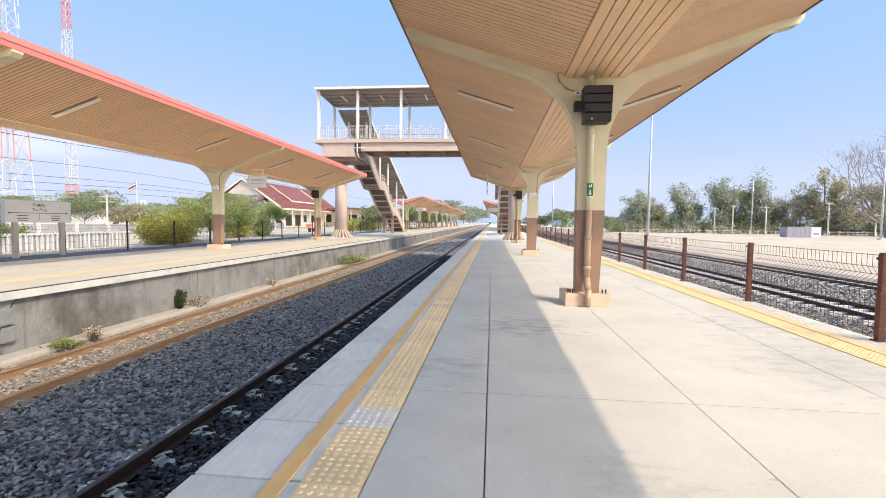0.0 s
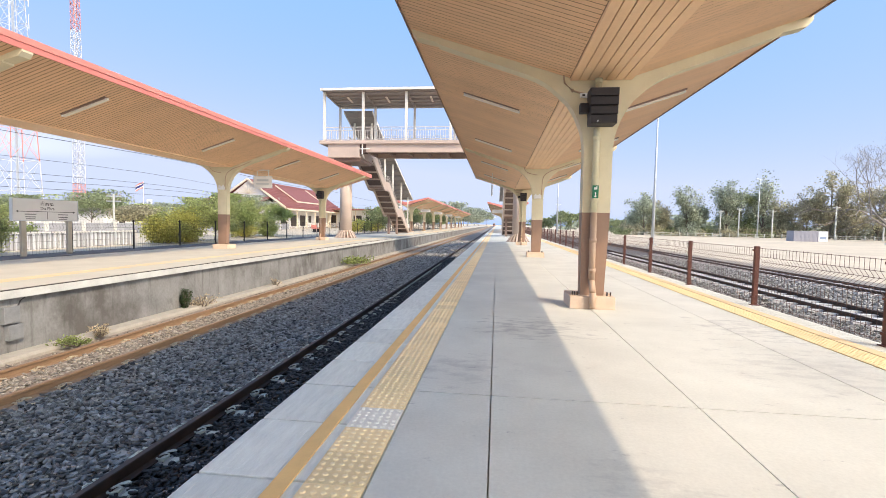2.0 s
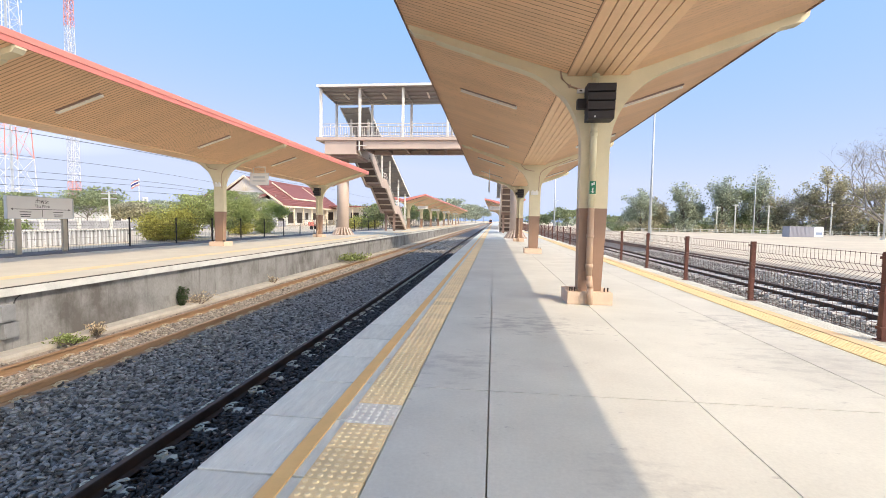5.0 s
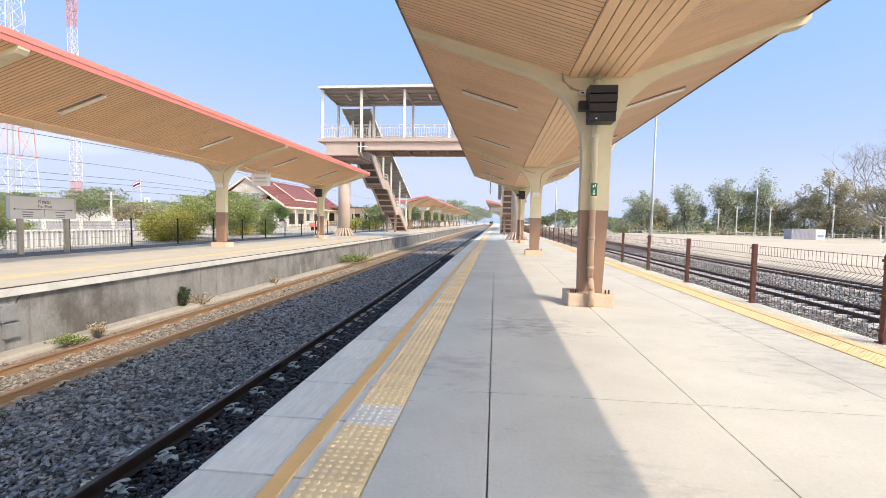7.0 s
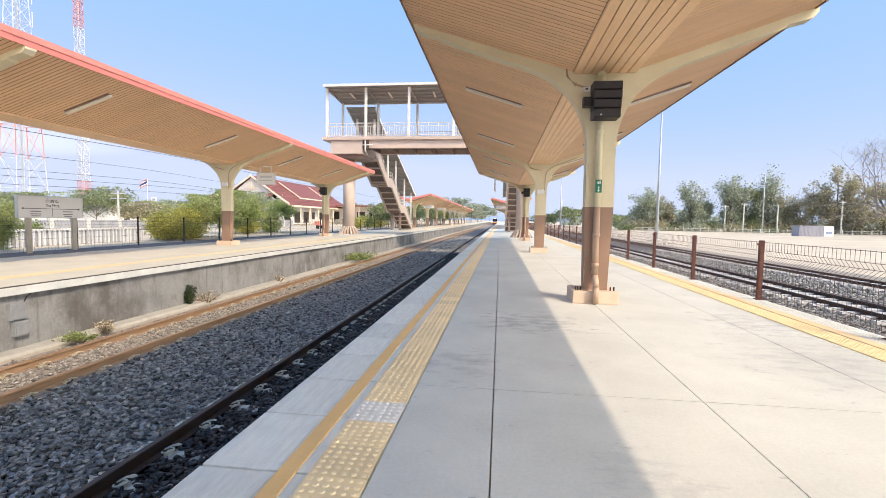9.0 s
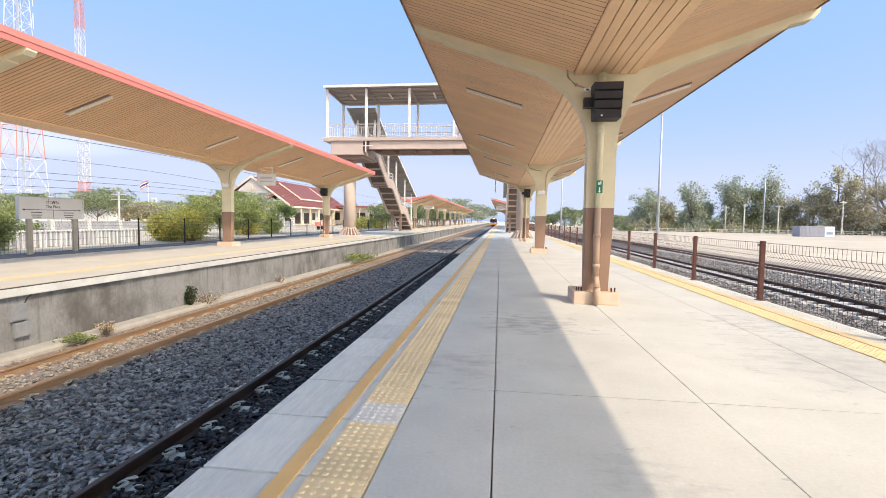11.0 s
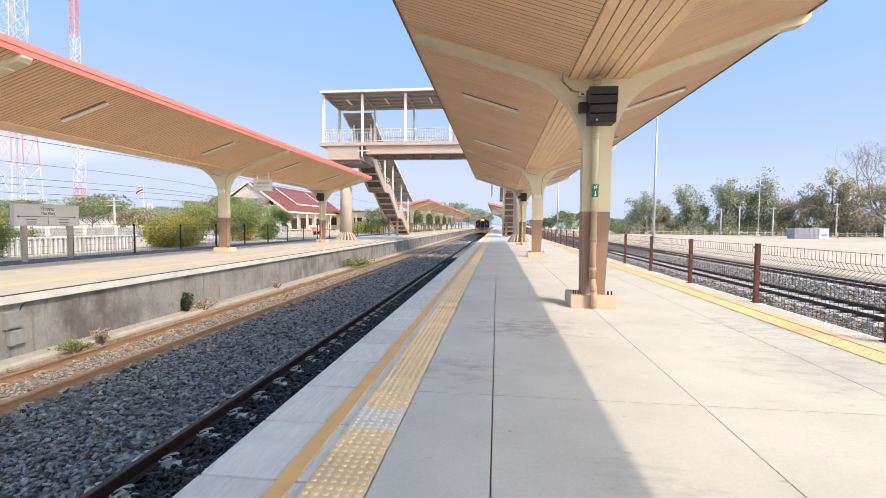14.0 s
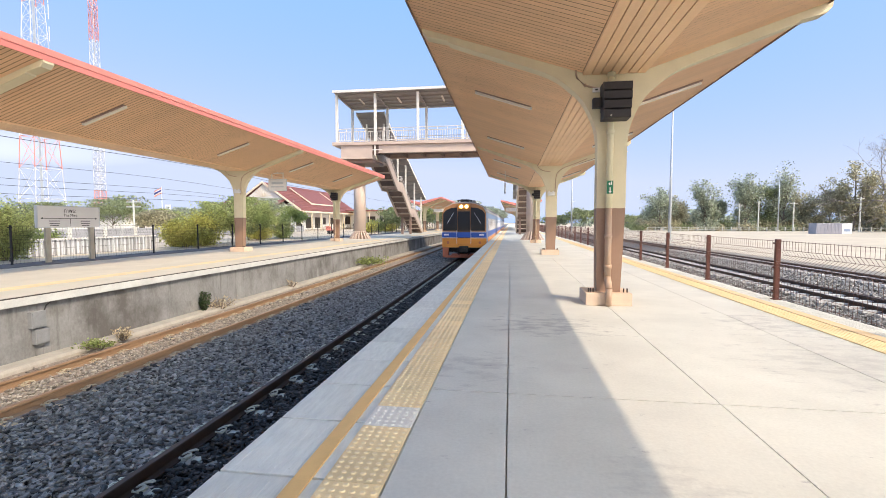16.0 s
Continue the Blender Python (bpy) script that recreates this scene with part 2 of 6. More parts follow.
M_DKFENCE = mat("black fence paint", (0.022, 0.022, 0.024), 0.6, 0.2, 12, 80, 0)
M_BRIDGE = mat("beige bridge paint", (0.55, 0.44, 0.36), 0.6, 0.1, 1.5, 40, 0.05, stain=(0.43, 0.33, 0.26), stain_at=0.64)
M_BRDK = mat("dark brown bridge paint and shade", (0.28, 0.19, 0.15), 0.6, 0.15, 1.5, 40, 0.05)
M_BRWH = mat("cream bridge steel", (0.74, 0.71, 0.64), 0.5, 0.06, 2, 40, 0.03)
M_RAILG = mat("pale railing steel", (0.62, 0.57, 0.52), 0.5, 0.06, 2, 40, 0.03)
M_BROOF = mat("bridge roof sheet", (0.34, 0.31, 0.28), 0.5, 0.12, 2, 40, 0.05)
M_STAIR = mat("brown stair concrete", (0.40, 0.28, 0.22), 0.7, 0.15, 2, 40, 0.08)
# stair brown darkened by the shade under the flights and in the bearing gap
M_TREAD = mat("stair underside and gap shade", (0.15, 0.10, 0.08), 0.8, 0.2, 2, 40, 0.1)
M_GALV = mat("galvanised steel", (0.55, 0.58, 0.60), 0.45, 0.1, 3, 50, 0.03, metal=0.3)
M_GROUND = mat("dry ground", (0.58, 0.50, 0.37), 0.95, 0.22, 0.12, 3, 0.3, stain=(0.36, 0.33, 0.22), stain_at=0.60)


# ---- building helpers ----
ORIGIN = {}


def thing(name, loc, label, category, group="", kind=""):
    e = new(name)
    e.location = loc
    e.empty_display_size = 0.2
    ORIGIN[e.name] = Vector(loc)
    return tagged(e, label, category, group, kind)


def finish(bm, material, name, origin):
    me = bpy.data.meshes.new(name)
    bmesh.ops.translate(bm, vec=-origin, verts=bm.verts)
    bmesh.ops.recalc_face_normals(bm, faces=bm.faces)
    bm.to_mesh(me)
    bm.free()
    me.materials.append(material)
    return me


def part(name, bm, material, parent, label="", smooth=False):
    """One mesh object under a thing or a part; the bmesh is in world coordinates."""
    origin = ORIGIN[parent.name]
    me = finish(bm, material, name, origin)
    ob = new(name, me)
    ob.parent = parent
    ORIGIN[ob.name] = origin
    if smooth:
        for p in me.polygons:
            p.use_smooth = True
    if label:
        tagged(ob, label)
    return ob


def solo(name, bm, material, label, category, kind="", group="", smooth=False, loc=(0, 0, 0)):
    """A thing or piece of the setting that is one mesh."""
    me = finish(bm, material, name, Vector(loc))
    ob = new(name, me)
    ob.location = loc
    ORIGIN[ob.name] = Vector(loc)
    if smooth:
        for p in me.polygons:
            p.use_smooth = True
    return tagged(ob, label, category, group, kind)


def B():
    return bmesh.new()


def box(bm, x0, x1, y0, y1, z0, z1, bev=0.0):
    r = bmesh.ops.create_cube(bm, size=1, matrix=Matrix.Translation(((x0 + x1) / 2, (y0 + y1) / 2, (z0 + z1) / 2))
                              @ Matrix.Diagonal((abs(x1 - x0), abs(y1 - y0), abs(z1 - z0), 1)))
    if bev:
        es = list({e for v in r["verts"] for e in v.link_edges})
        bmesh.ops.bevel(bm, geom=es, offset=bev, segments=2, affect="EDGES", profile=0.6)
    return bm


def rod(bm, a, b, r, seg=8, r2=None):
    a, b = Vector(a), Vector(b)
    d = b - a
    m = Matrix.Translation((a + b) / 2) @ d.to_track_quat("Z", "Y").to_matrix().to_4x4()
    bmesh.ops.create_cone(bm, cap_ends=True, segments=seg, radius1=r, radius2=r if r2 is None else r2, depth=d.length, matrix=m)
    return bm


def beam(bm, a, b, w, h):
    """A square bar from a to b, w wide and h high."""
    a, b = Vector(a), Vector(b)
    d = b - a
    m = Matrix.Translation((a + b) / 2) @ d.to_track_quat("Y", "Z").to_matrix().to_4x4() @ Matrix.Diagonal((w, d.length, h, 1))
    bmesh.ops.create_cube(bm, size=1, matrix=m)
    return bm


def prism(bm, pts, axis, a, b):
    """A profile drawn in the two other axes, pushed from a to b along the axis."""
    def place(p, s):
        return {"x": (s, p[0], p[1]), "y": (p[0], s, p[1]), "z": (p[0], p[1], s)}[axis]
    v0 = [bm.verts.new(place(p, a)) for p in pts]
    v1 = [bm.verts.new(place(p, b)) for p in pts]
    n = len(pts)
    bm.faces.new(v0)
    bm.faces.new(v1[::-1])
    for i in range(n):
        bm.faces.new((v0[i], v0[(i + 1) % n], v1[(i + 1) % n], v1[i]))
    return bm


def pipe_path(bm, pts, r, seg=8):
    for p, q in zip(pts, pts[1:]):
        rod(bm, p, q, r, seg)
    return bm


def tube(bm, pts, r, seg=5):
    """One continuous round cable through the points."""
    rings = []
    for i, p in enumerate(pts):
        d = (Vector(pts[min(i + 1, len(pts) - 1)]) - Vector(pts[max(i - 1, 0)])).normalized()
        u = d.orthogonal().normalized()
        w = d.cross(u)
        rings.append([bm.verts.new(Vector(p) + (u * math.cos(k * math.tau / seg) + w * math.sin(k * math.tau / seg)) * r) for k in range(seg)])
    for a, b in zip(rings, rings[1:]):
        for k in range(seg):
            bm.faces.new((a[k], a[(k + 1) % seg], b[(k + 1) % seg], b[k]))
    return bm


def mesh_np(name, verts, faces, material, smooth=False):
    """A mesh from arrays; all faces have the same number of corners."""
    me = bpy.data.meshes.new(name)
    nf, k = faces.shape
    me.vertices.add(len(verts))
    me.vertices.foreach_set("co", verts.astype(np.float32).ravel())
    me.loops.add(nf * k)
    me.loops.foreach_set("vertex_index", faces.astype(np.int32).ravel())
    me.polygons.add(nf)
    me.polygons.foreach_set("loop_start", np.arange(nf, dtype=np.int32) * k)
    me.polygons.foreach_set("loop_total", np.full(nf, k, dtype=np.int32))
    me.materials.append(material)
    me.update(calc_edges=True)
    me.validate()
    return me


# ---- ground, platforms, tracks ----
RAIL_Z = -1.06
XL, XR = -1.44, 4.31            # edges of the island platform
PL, PB = -8.12, -14.5           # edges of the far platform
FAR_Y, LINE_Y = 420.0, 760.0    # ends of the platforms and of the line
FOOT_Z = -1.10                  # top of the ledge at the foot of the far wall


def ground():
    prof = [(-2600, -0.2), (-60, -0.2), (-18, -0.18), (-14.6, -0.10), (-14.5, -1.55), (16.9, -1.55), (17.6, -1.12), (60, -1.15), (2600, -1.3)]
    ys = [-300, 0, 60, 150, 400, 900, 3500]
    bm = B()
    rows = [[bm.verts.new((x, y, z)) for x, z in prof] for y in ys]
    for r0, r1 in zip(rows, rows[1:]):
        for i in range(len(prof) - 1):
            bm.faces.new((r0[i], r0[i + 1], r1[i + 1], r1[i]))
    solo("ground", bm, M_GROUND, "pale dry earth of the rail yard", "ground", "structure")


ground()


def trackbeds():
    bm = prism(B(), [(-8.3, -1.6), (-8.3, -1.20), (-6.05, -1.20), (-5.8, -1.25), (-5.8, -1.6)], "y", -12, LINE_Y)
    solo("ballast_bed_west", bm, M_BEDL, "sandy ballast bed under the rusty track", "ballast", "structure")
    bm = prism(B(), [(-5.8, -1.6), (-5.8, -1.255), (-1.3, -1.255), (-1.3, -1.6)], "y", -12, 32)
    solo("ballast_bed_middle", bm, M_BEDSHADE, "stone bed blackened as the shade between stones", "ballast", "structure")
    bm = prism(B(), [(-5.8, -1.6), (-5.8, -1.255), (-1.3, -1.255), (-1.3, -1.6)], "y", 32, LINE_Y)
    solo("ballast_bed_far", bm, M_BEDM, "grey crushed stone bed in a sunlit tone", "ballast", "structure")
    bm = prism(B(), [(4.2, -1.6), (4.2, -1.28), (16.2, -1.27), (17.4, -1.5), (17.4, -1.6)], "y", -12, FAR_Y)
    solo("ballast_bed_east", bm, M_BEDR, "grey crushed stone bed beyond the fence", "ballast", "structure")


trackbeds()


def island_platform():
    e = thing("platform_island", (0, 0, 0), "concrete island platform with seams and tactile paving", "platform", kind="structure")
    part("platform_core", prism(B(), [(XL + 0.10, -1.5), (XL + 0.10, -0.16), (XL + 0.02, -0.10), (XL + 0.02, -0.05), (XR - 0.02, -0.05), (XR - 0.02, -0.12),
                                     (XR - 0.12, -0.2), (XR - 0.12, -1.5)], "y", -12, FAR_Y), M_COPE, e, "grey concrete side of the platform")
    return e


PLATFORM = island_platform()


def far_platform():
    e = thing("platform_far", (0, 0, 0), "pale concrete side platform with stained wall", "platform", kind="structure")
    part("retaining_wall", box(B(), -8.6, -8.22, -12, FAR_Y, -1.5, -0.17), M_WALL, e, "stained grey concrete retaining wall")
    part("coping", box(B(), -8.7, PL, -12, FAR_Y, -0.17, -0.03, 0.012), M_COPE, e, "pale overhanging concrete coping with dark streaks")
    part("coping_joint", box(B(), -8.68, PL - 0.018, -12, FAR_Y, -0.03, -0.006), M_WJOINT, e, "dark weathered joint over the coping")
    part("paving", box(B(), -13.35, PL - 0.006, -12, FAR_Y, -0.006, 0.004), M_PAVE, e, "pale concrete paving")
    part("tactile_line", box(B(), -9.42, -9.02, -12, FAR_Y, -0.1, 0.010), M_TACTF, e, "faded yellow tactile strip")
    part("asphalt_strip", box(B(), -14.52, -13.35, -12, FAR_Y, -1.5, 0.02), M_ASPH, e, "dark grey asphalt strip along the fence")
    part("footing", prism(B(), [(-8.22, -1.5), (-8.22, FOOT_Z), (-7.90, FOOT_Z), (-7.86, FOOT_Z - 0.05), (-7.86, -1.5)], "y", -12, FAR_Y), M_LEDGE, e, "sandy concrete footing ledge")


far_platform()


def rail_pair(name, xc, mat_side, label, y0=-12, y1=FAR_Y, head=M_RAILK):
    e = thing(name, (xc, 0, RAIL_Z - 0.15), label, "railway track", kind="structure")
    for s in (-0.53, 0.53):
        x = xc + s
        z = RAIL_Z
        prof = [(-0.065, -0.15), (-0.065, -0.138), (-0.012, -0.118), (-0.009, -0.045), (-0.034, -0.032), (-0.034, -0.004), (-0.028, 0), (0.028, 0),
                (0.034, -0.004), (0.034, -0.032), (0.009, -0.045), (0.012, -0.118), (0.065, -0.138), (0.065, -0.15)]
        part("rail", prism(B(), [(x + px, z + pz) for px, pz in prof], "y", y0, y1), mat_side, e)
        part("rail_head", box(B(), x - 0.027, x + 0.027, y0, y1, z - 0.001, z + 0.0025), head, e, "worn running surface")
    return e


T_NEAR = rail_pair("track_near", -2.87, M_RAILD, "metre gauge track with dark steel rails", y1=LINE_Y)
T_FAR = rail_pair("track_far", -6.72, M_RAIL, "metre gauge track with orange rusted rails", y1=LINE_Y, head=M_RAILT)
T_E1 = rail_pair("track_yard", 10.5, M_RAILD, "dark rusted yard track behind the fence", 2)
T_E2 = rail_pair("track_yard", 15.3, M_RAILD, "dark rusted yard track by the open yard", 2)


def canopy(xc, y0, y1, name, label, bottom=3.44, off=0.0, strip=None):
    """Butterfly canopy: valley boards along the middle, sloping board soffits, red fascias."""
    e = thing(name, (xc, (y0 + y1) / 2, bottom), label, "canopy", "platform canopies")
    half, rise, vw = 2.86, 0.80, 0.45
    xv = xc + off
    wide = 0.02
    for s in (-1, 1):
        bm = B()
        n = int((y1 - y0) / 0.1)
        step = (y1 - y0) / n
        for i in range(n):
            a, b = y0 + i * step + 0.008, y0 + (i + 1) * step - 0.008
            ps = [(xv + s * vw, bottom + 0.02), (xc + s * half, bottom + 0.02 + rise), (xc + s * half, bottom + 0.0235 + rise), (xv + s * vw, bottom + 0.0235)]
            v0 = [bm.verts.new((p[0], a, p[1])) for p in ps]
            v1 = [bm.verts.new((p[0], b, p[1])) for p in ps]
            for k in range(4):
                bm.faces.new((v0[k], v0[(k + 1) % 4], v1[(k + 1) % 4], v1[k]))
        tagged(part("soffit", bm, M_SOFF, e, "tan narrow-board soffit"), kind="stuff")
        bm = prism(B(), [(xv + s * (vw - 0.1), bottom + 0.05), (xc + s * half, bottom + 0.05 + rise), (xc + s * half, bottom + 0.20 + rise), (xv + s * (vw - 0.1), bottom + 0.42)], "y", y0, y1)
        part("roof", bm, M_ROOF, e, "brown metal roof sheet")
        bm = prism(B(), [(xv + s * vw, bottom + 0.027), (xc + s * half, bottom + 0.027 + rise), (xc + s * half, bottom + 0.047 + rise), (xv + s * vw, bottom + 0.047)], "y", y0, y1)
        part("soffit_backing", bm, M_GAPSHADE, e)
        f = xc + s * half
        part("fascia", box(B(), min(f, f + s * 0.035), max(f, f + s * 0.035), y0 - 0.05, y1 + 0.05, bottom + rise + 0.11, bottom + rise + 0.235, 0.008), M_RED, e, "red metal fascia")
        part("fascia_strip", box(B(), min(f, f + s * wide), max(f, f + s * wide), y0 - 0.05, y1 + 0.05, bottom + rise + 0.0, bottom + rise + 0.11), strip or M_REDD, e, "dark drip strip" if strip else "darker red drip strip")
        for y, t in ((y0, -0.05), (y1, 0.05)):
            bm = prism(B(), [(xc, bottom + 0.05), (f, bottom + rise + 0.02), (f, bottom + rise + 0.235), (xc, bottom + 0.40)], "y", y, y + t)
            part("end_fascia", bm, M_RED, e)
    w = 2 * vw / 7
    for i in range(7):
        a = xv - vw + i * w
        part("valley_board", box(B(), a + 0.007, a + w - 0.007, y0, y1, bottom - 0.02, bottom + 0.03), M_VPAN, e)
    part("valley_backing", box(B(), xv - vw, xv + vw, y0, y1, bottom + 0.02, bottom + 0.06), M_GAPSHADE, e)
    return e


XC, XCL = 1.48, -11.45
canopy(1.43, -7.0, 30.6, "platform_canopy", "butterfly platform canopy with tan board soffit and red edge", off=0.05, strip=M_BRDK)
canopy(XCL, -7.0, 30.7, "platform_canopy", "butterfly platform canopy with tan board soffit and red edge")
canopy(XC, 66.0, 130.0, "platform_canopy", "distant butterfly platform canopy with red edge")
canopy(XCL, 57.0, 150.0, "platform_canopy", "distant butterfly platform canopy with red edge")


def column(x, y, label, piped=True):
    """Y-shaped concrete column: plinth, painted shaft, two curved arms, drain pipe with shoe, conduit."""
    e = thing("canopy_column", (x, y, 0), label, "column", "canopy columns")
    part("plinth", box(B(), x - 0.365, x + 0.30, y - 0.32, y + 0.32, 0, 0.19, 0.012), M_PLINTH, e, "salmon concrete plinth")
    f0, f1 = y - 0.17, y + 0.05
    part("lower_shaft", prism(B(), [(x - 0.19, 0.18), (x + 0.155, 0.18), (x + 0.205, 1.45), (x - 0.21, 1.45)], "y", f0, f1), M_BROWN, e, "brown painted lower shaft")
    right = [(0.207, 1.45), (0.209, 2.0), (0.215, 2.44), (0.27, 2.72), (0.41, 3.01), (0.59, 3.21), (0.94, 3.46), (1.70, 3.735), (2.46, 4.01), (2.47, 4.04), (2.80, 4.12), (2.87, 4.20), (2.88, 4.32)]
    fine = right[:2]
    for a, b, c, d2 in zip(right[0:7], right[1:8], right[2:9], right[3:10]):
        for k in range(4):
            t = k / 4
            fine.append(tuple(0.5 * (2 * b[i] + (c[i] - a[i]) * t + (2 * a[i] - 5 * b[i] + 4 * c[i] - d2[i]) * t * t + (3 * b[i] - a[i] - 3 * c[i] + d2[i]) * t ** 3) for i in (0, 1)))
    right = fine[:1] + fine[2:] + right[8:]
    top = [(0.46, 3.50)]
    half = right + top
    pts = [(x + px, pz) for px, pz in half] + [(x - px, pz) for px, pz in half[::-1]]
    part("y_frame", prism(B(), pts, "y", f0 + 0.004, f1 - 0.004), M_CREAM, e, "cream painted upper shaft with curved arms")
    part("shaft_joint", box(B(), x - 0.217, x + 0.217, f0 - 0.003, f1 + 0.003, 2.28, 2.29), M_CREAM, e)
    if piped:
        px, py = x - 0.045, f0 - 0.07
        up = B()
        rod(up, (px, py, 1.45), (px, py, 3.40), 0.047, 14)
        for z in (1.62, 2.52, 3.36):
            rod(up, (px, py, z), (px, py, z + 0.07), 0.056, 14)
        part("drain_pipe", up, M_PIPE, e, "cream plastic drain pipe", True)
        lo = B()
        rod(lo, (px, py, 0.42), (px, py, 1.45), 0.047, 14)
        pipe_path(lo, [(px, py, 0.42), (px - 0.0, py - 0.13, 0.26), (px, py - 0.13, 0.02)], 0.048, 14)
        for z in (0.55, 1.0):
            rod(lo, (px, py, z), (px, py, z + 0.06), 0.056, 14)
        part("pipe_shoe", lo, M_PIPEB, e, "tan lower pipe with an offset shoe", True)
    cb = B()
    tube(cb, [(x - 0.55, f0 - 0.02, 3.52), (x - 0.53, f0 - 0.02, 3.38), (x - 0.42, f0 - 0.02, 3.27), (x - 0.30, f0 - 0.02, 3.23), (x - 0.12, f0 - 0.02, 3.19), (x - 0.05, f0 - 0.02, 3.19)], 0.014, 8)
    rod(cb, (x - 0.42, f0 - 0.02, 3.27), (x - 0.40, f0 - 0.02, 3.263), 0.028, 8)
    part("conduit", cb, M_PIPEB, e, "thin grey-brown conduit", True)
    bolts = B()
    for bx in (-0.31, -0.28, -0.24, 0.20, 0.25):
        rod(bolts, (x + bx, y - 0.2, 0.18), (x + bx, y - 0.2, 0.25), 0.012, 6)
    part("bolt_row", bolts, M_RAILD, e)
    return e


COL = column(XC, 7.35, "cream and brown Y-shaped concrete column on a salmon plinth")
XF = XC + 0.07                  # the columns farther on stand a little to the east
copy_thing(COL, pose(XF + 0.02, 29.0, 0))
for cy in (-3.65, 7.66, 29.3):
    copy_thing(COL, pose(XCL, cy, 0))
PLAIN = column(XF, 18.35, "cream and brown Y-shaped concrete column without a drain pipe", False)
riser = tube(B(), [(XF + 0.13, 18.16, 2.42), (XF + 0.15, 18.16, 2.95), (XF + 0.19, 18.16, 3.12), (XF + 0.30, 18.16, 3.24), (XF + 0.50, 18.16, 3.36), (XF + 0.80, 18.16, 3.46), (XF + 1.30, 18.16, 3.66)], 0.014, 8)
part("riser_conduit", riser, M_PIPEB, PLAIN, "thin grey-brown conduit rising from the lamp", True)
copy_thing(PLAIN, pose(XCL - 0.02, 18.3, 0))
for cy in (70, 81, 92, 103, 114, 125):
    copy_thing(COL, pose(XC, cy, 0))
for cy in (61, 72, 83, 94, 105, 116, 127, 138, 149):
    copy_thing(COL, pose(XCL, cy, 0))


# ---- footbridge ----
BY0, BY1 = 32.5, 35.9
BX0, BX1 = -12.95, 2.75


def footbridge():
    e = thing("footbridge", (-5.1, 34.2, 0), "beige steel footbridge with roofed deck over the tracks", "footbridge")
    part("deck", box(B(), BX0, BX1, BY0 - 0.12, BY1 + 0.12, 6.86, 7.10, 0.015), M_BRIDGE, e, "beige deck edge")
    for y in (BY0 + 0.05, BY1 - 0.25):
        part("girder", box(B(), -9.5, BX1 - 0.2, y, y + 0.2, 6.32, 6.86), M_BRIDGE, e, "deep beige edge girder")
        part("girder_flange", box(B(), -9.5, BX1 - 0.2, y - 0.06, y + 0.26, 6.28, 6.33), M_BRIDGE, e)
    # underside and cross beams: the shade below the deck is in the brown
    part("underside", box(B(), -9.9, BX1 - 0.2, BY0 + 0.24, BY1 - 0.24, 6.60, 6.85), M_BRDK, e, "deck underside with its shade painted in brown")
    for x in range(9):
        xx = -9.6 + x * 1.45
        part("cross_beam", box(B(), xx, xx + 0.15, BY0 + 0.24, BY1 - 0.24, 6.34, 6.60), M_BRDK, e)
    for xa, xb in ((-12.35, -9.98), (0.45, 2.4)):
        part("pier_cap", box(B(), xa, xb, BY0 + 0.02, BY1 - 0.02, 5.98, 6.858, 0.02), M_BRIDGE, e, "beige pier cap")
        part("cap_flange", box(B(), xa - 0.08, xb + 0.08, BY0 - 0.04, BY1 + 0.04, 5.88, 5.98, 0.01), M_BRIDGE, e)
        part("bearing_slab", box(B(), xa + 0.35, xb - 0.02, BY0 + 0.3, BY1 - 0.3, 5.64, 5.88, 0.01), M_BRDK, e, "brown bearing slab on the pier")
    # dark colour puts the gap's shade onto the bearing block
    part("bearing", box(B(), -9.98, -9.5, BY0 + 0.12, BY0 + 0.5, 6.20, 6.86), M_TREAD, e, "girder bearing darkened as the shade in the gap")
    part("service_pipe", pipe_path(B(), [(-9.95, BY0 - 0.05, 6.50), (-9.2, BY0 - 0.05, 6.50)], 0.035), M_BRWH, e, "short cream drain pipe")
    part("service_pipe", pipe_path(B(), [(-9.75, BY0 - 0.05, 6.86), (-9.75, BY0 - 0.05, 6.12), (-9.75, BY0 + 0.5, 5.9)], 0.05), M_BRWH, e)
    posts = (-12.62, -9.73, -6.59, -3.39, -0.19, 2.5)
    for x in posts:
        for y in (BY0 + 0.02, BY1 - 0.02):
            zt = 10.54 if y < 34 else 10.34
            part("roof_post", box(B(), x - 0.085, x + 0.085, y - 0.085, y + 0.085, 7.10, zt, 0.01), M_BRWH, e, "cream square roof post")
    roof = part("roof", prism(B(), [(BY0 - 0.45, 10.60), (BY1 + 0.45, 10.38), (BY1 + 0.45, 10.46), (BY0 - 0.45, 10.68)], "x", BX0 + 0.22, BX1), M_BROOF, e, "grey-brown metal roof sheet")
    part("roof_fascia", box(B(), BX0 + 0.2, BX1 + 0.03, BY0 - 0.50, BY0 - 0.45, 10.54, 10.71), M_BRWH, roof, "cream roof edge")
    part("roof_fascia", box(B(), BX0 + 0.2, BX1 + 0.03, BY1 + 0.45, BY1 + 0.5, 10.32, 10.48), M_BRWH, roof)
    for k in range(5):
        y = BY0 + 0.1 + k * 0.8
        z = 10.60 - (y - BY0 + 0.45) * 0.051
        part("purlin", box(B(), BX0 + 0.25, BX1, y, y + 0.08, z - 0.10, z), M_BROOF, roof)
    for x in posts:
        bm = beam(B(), (x, BY0, 10.50), (x, BY1, 10.32), 0.12, 0.14)
        part("rafter", bm, M_BROOF, roof)
    for k, x in enumerate((-11.2, -8.3, -5.0, -1.8)):
        part("deck_light", beam(B(), (x, 33.4, 10.42), (x, 34.6, 10.34), 0.12, 0.07), M_LAMP, e, "long white batten light")
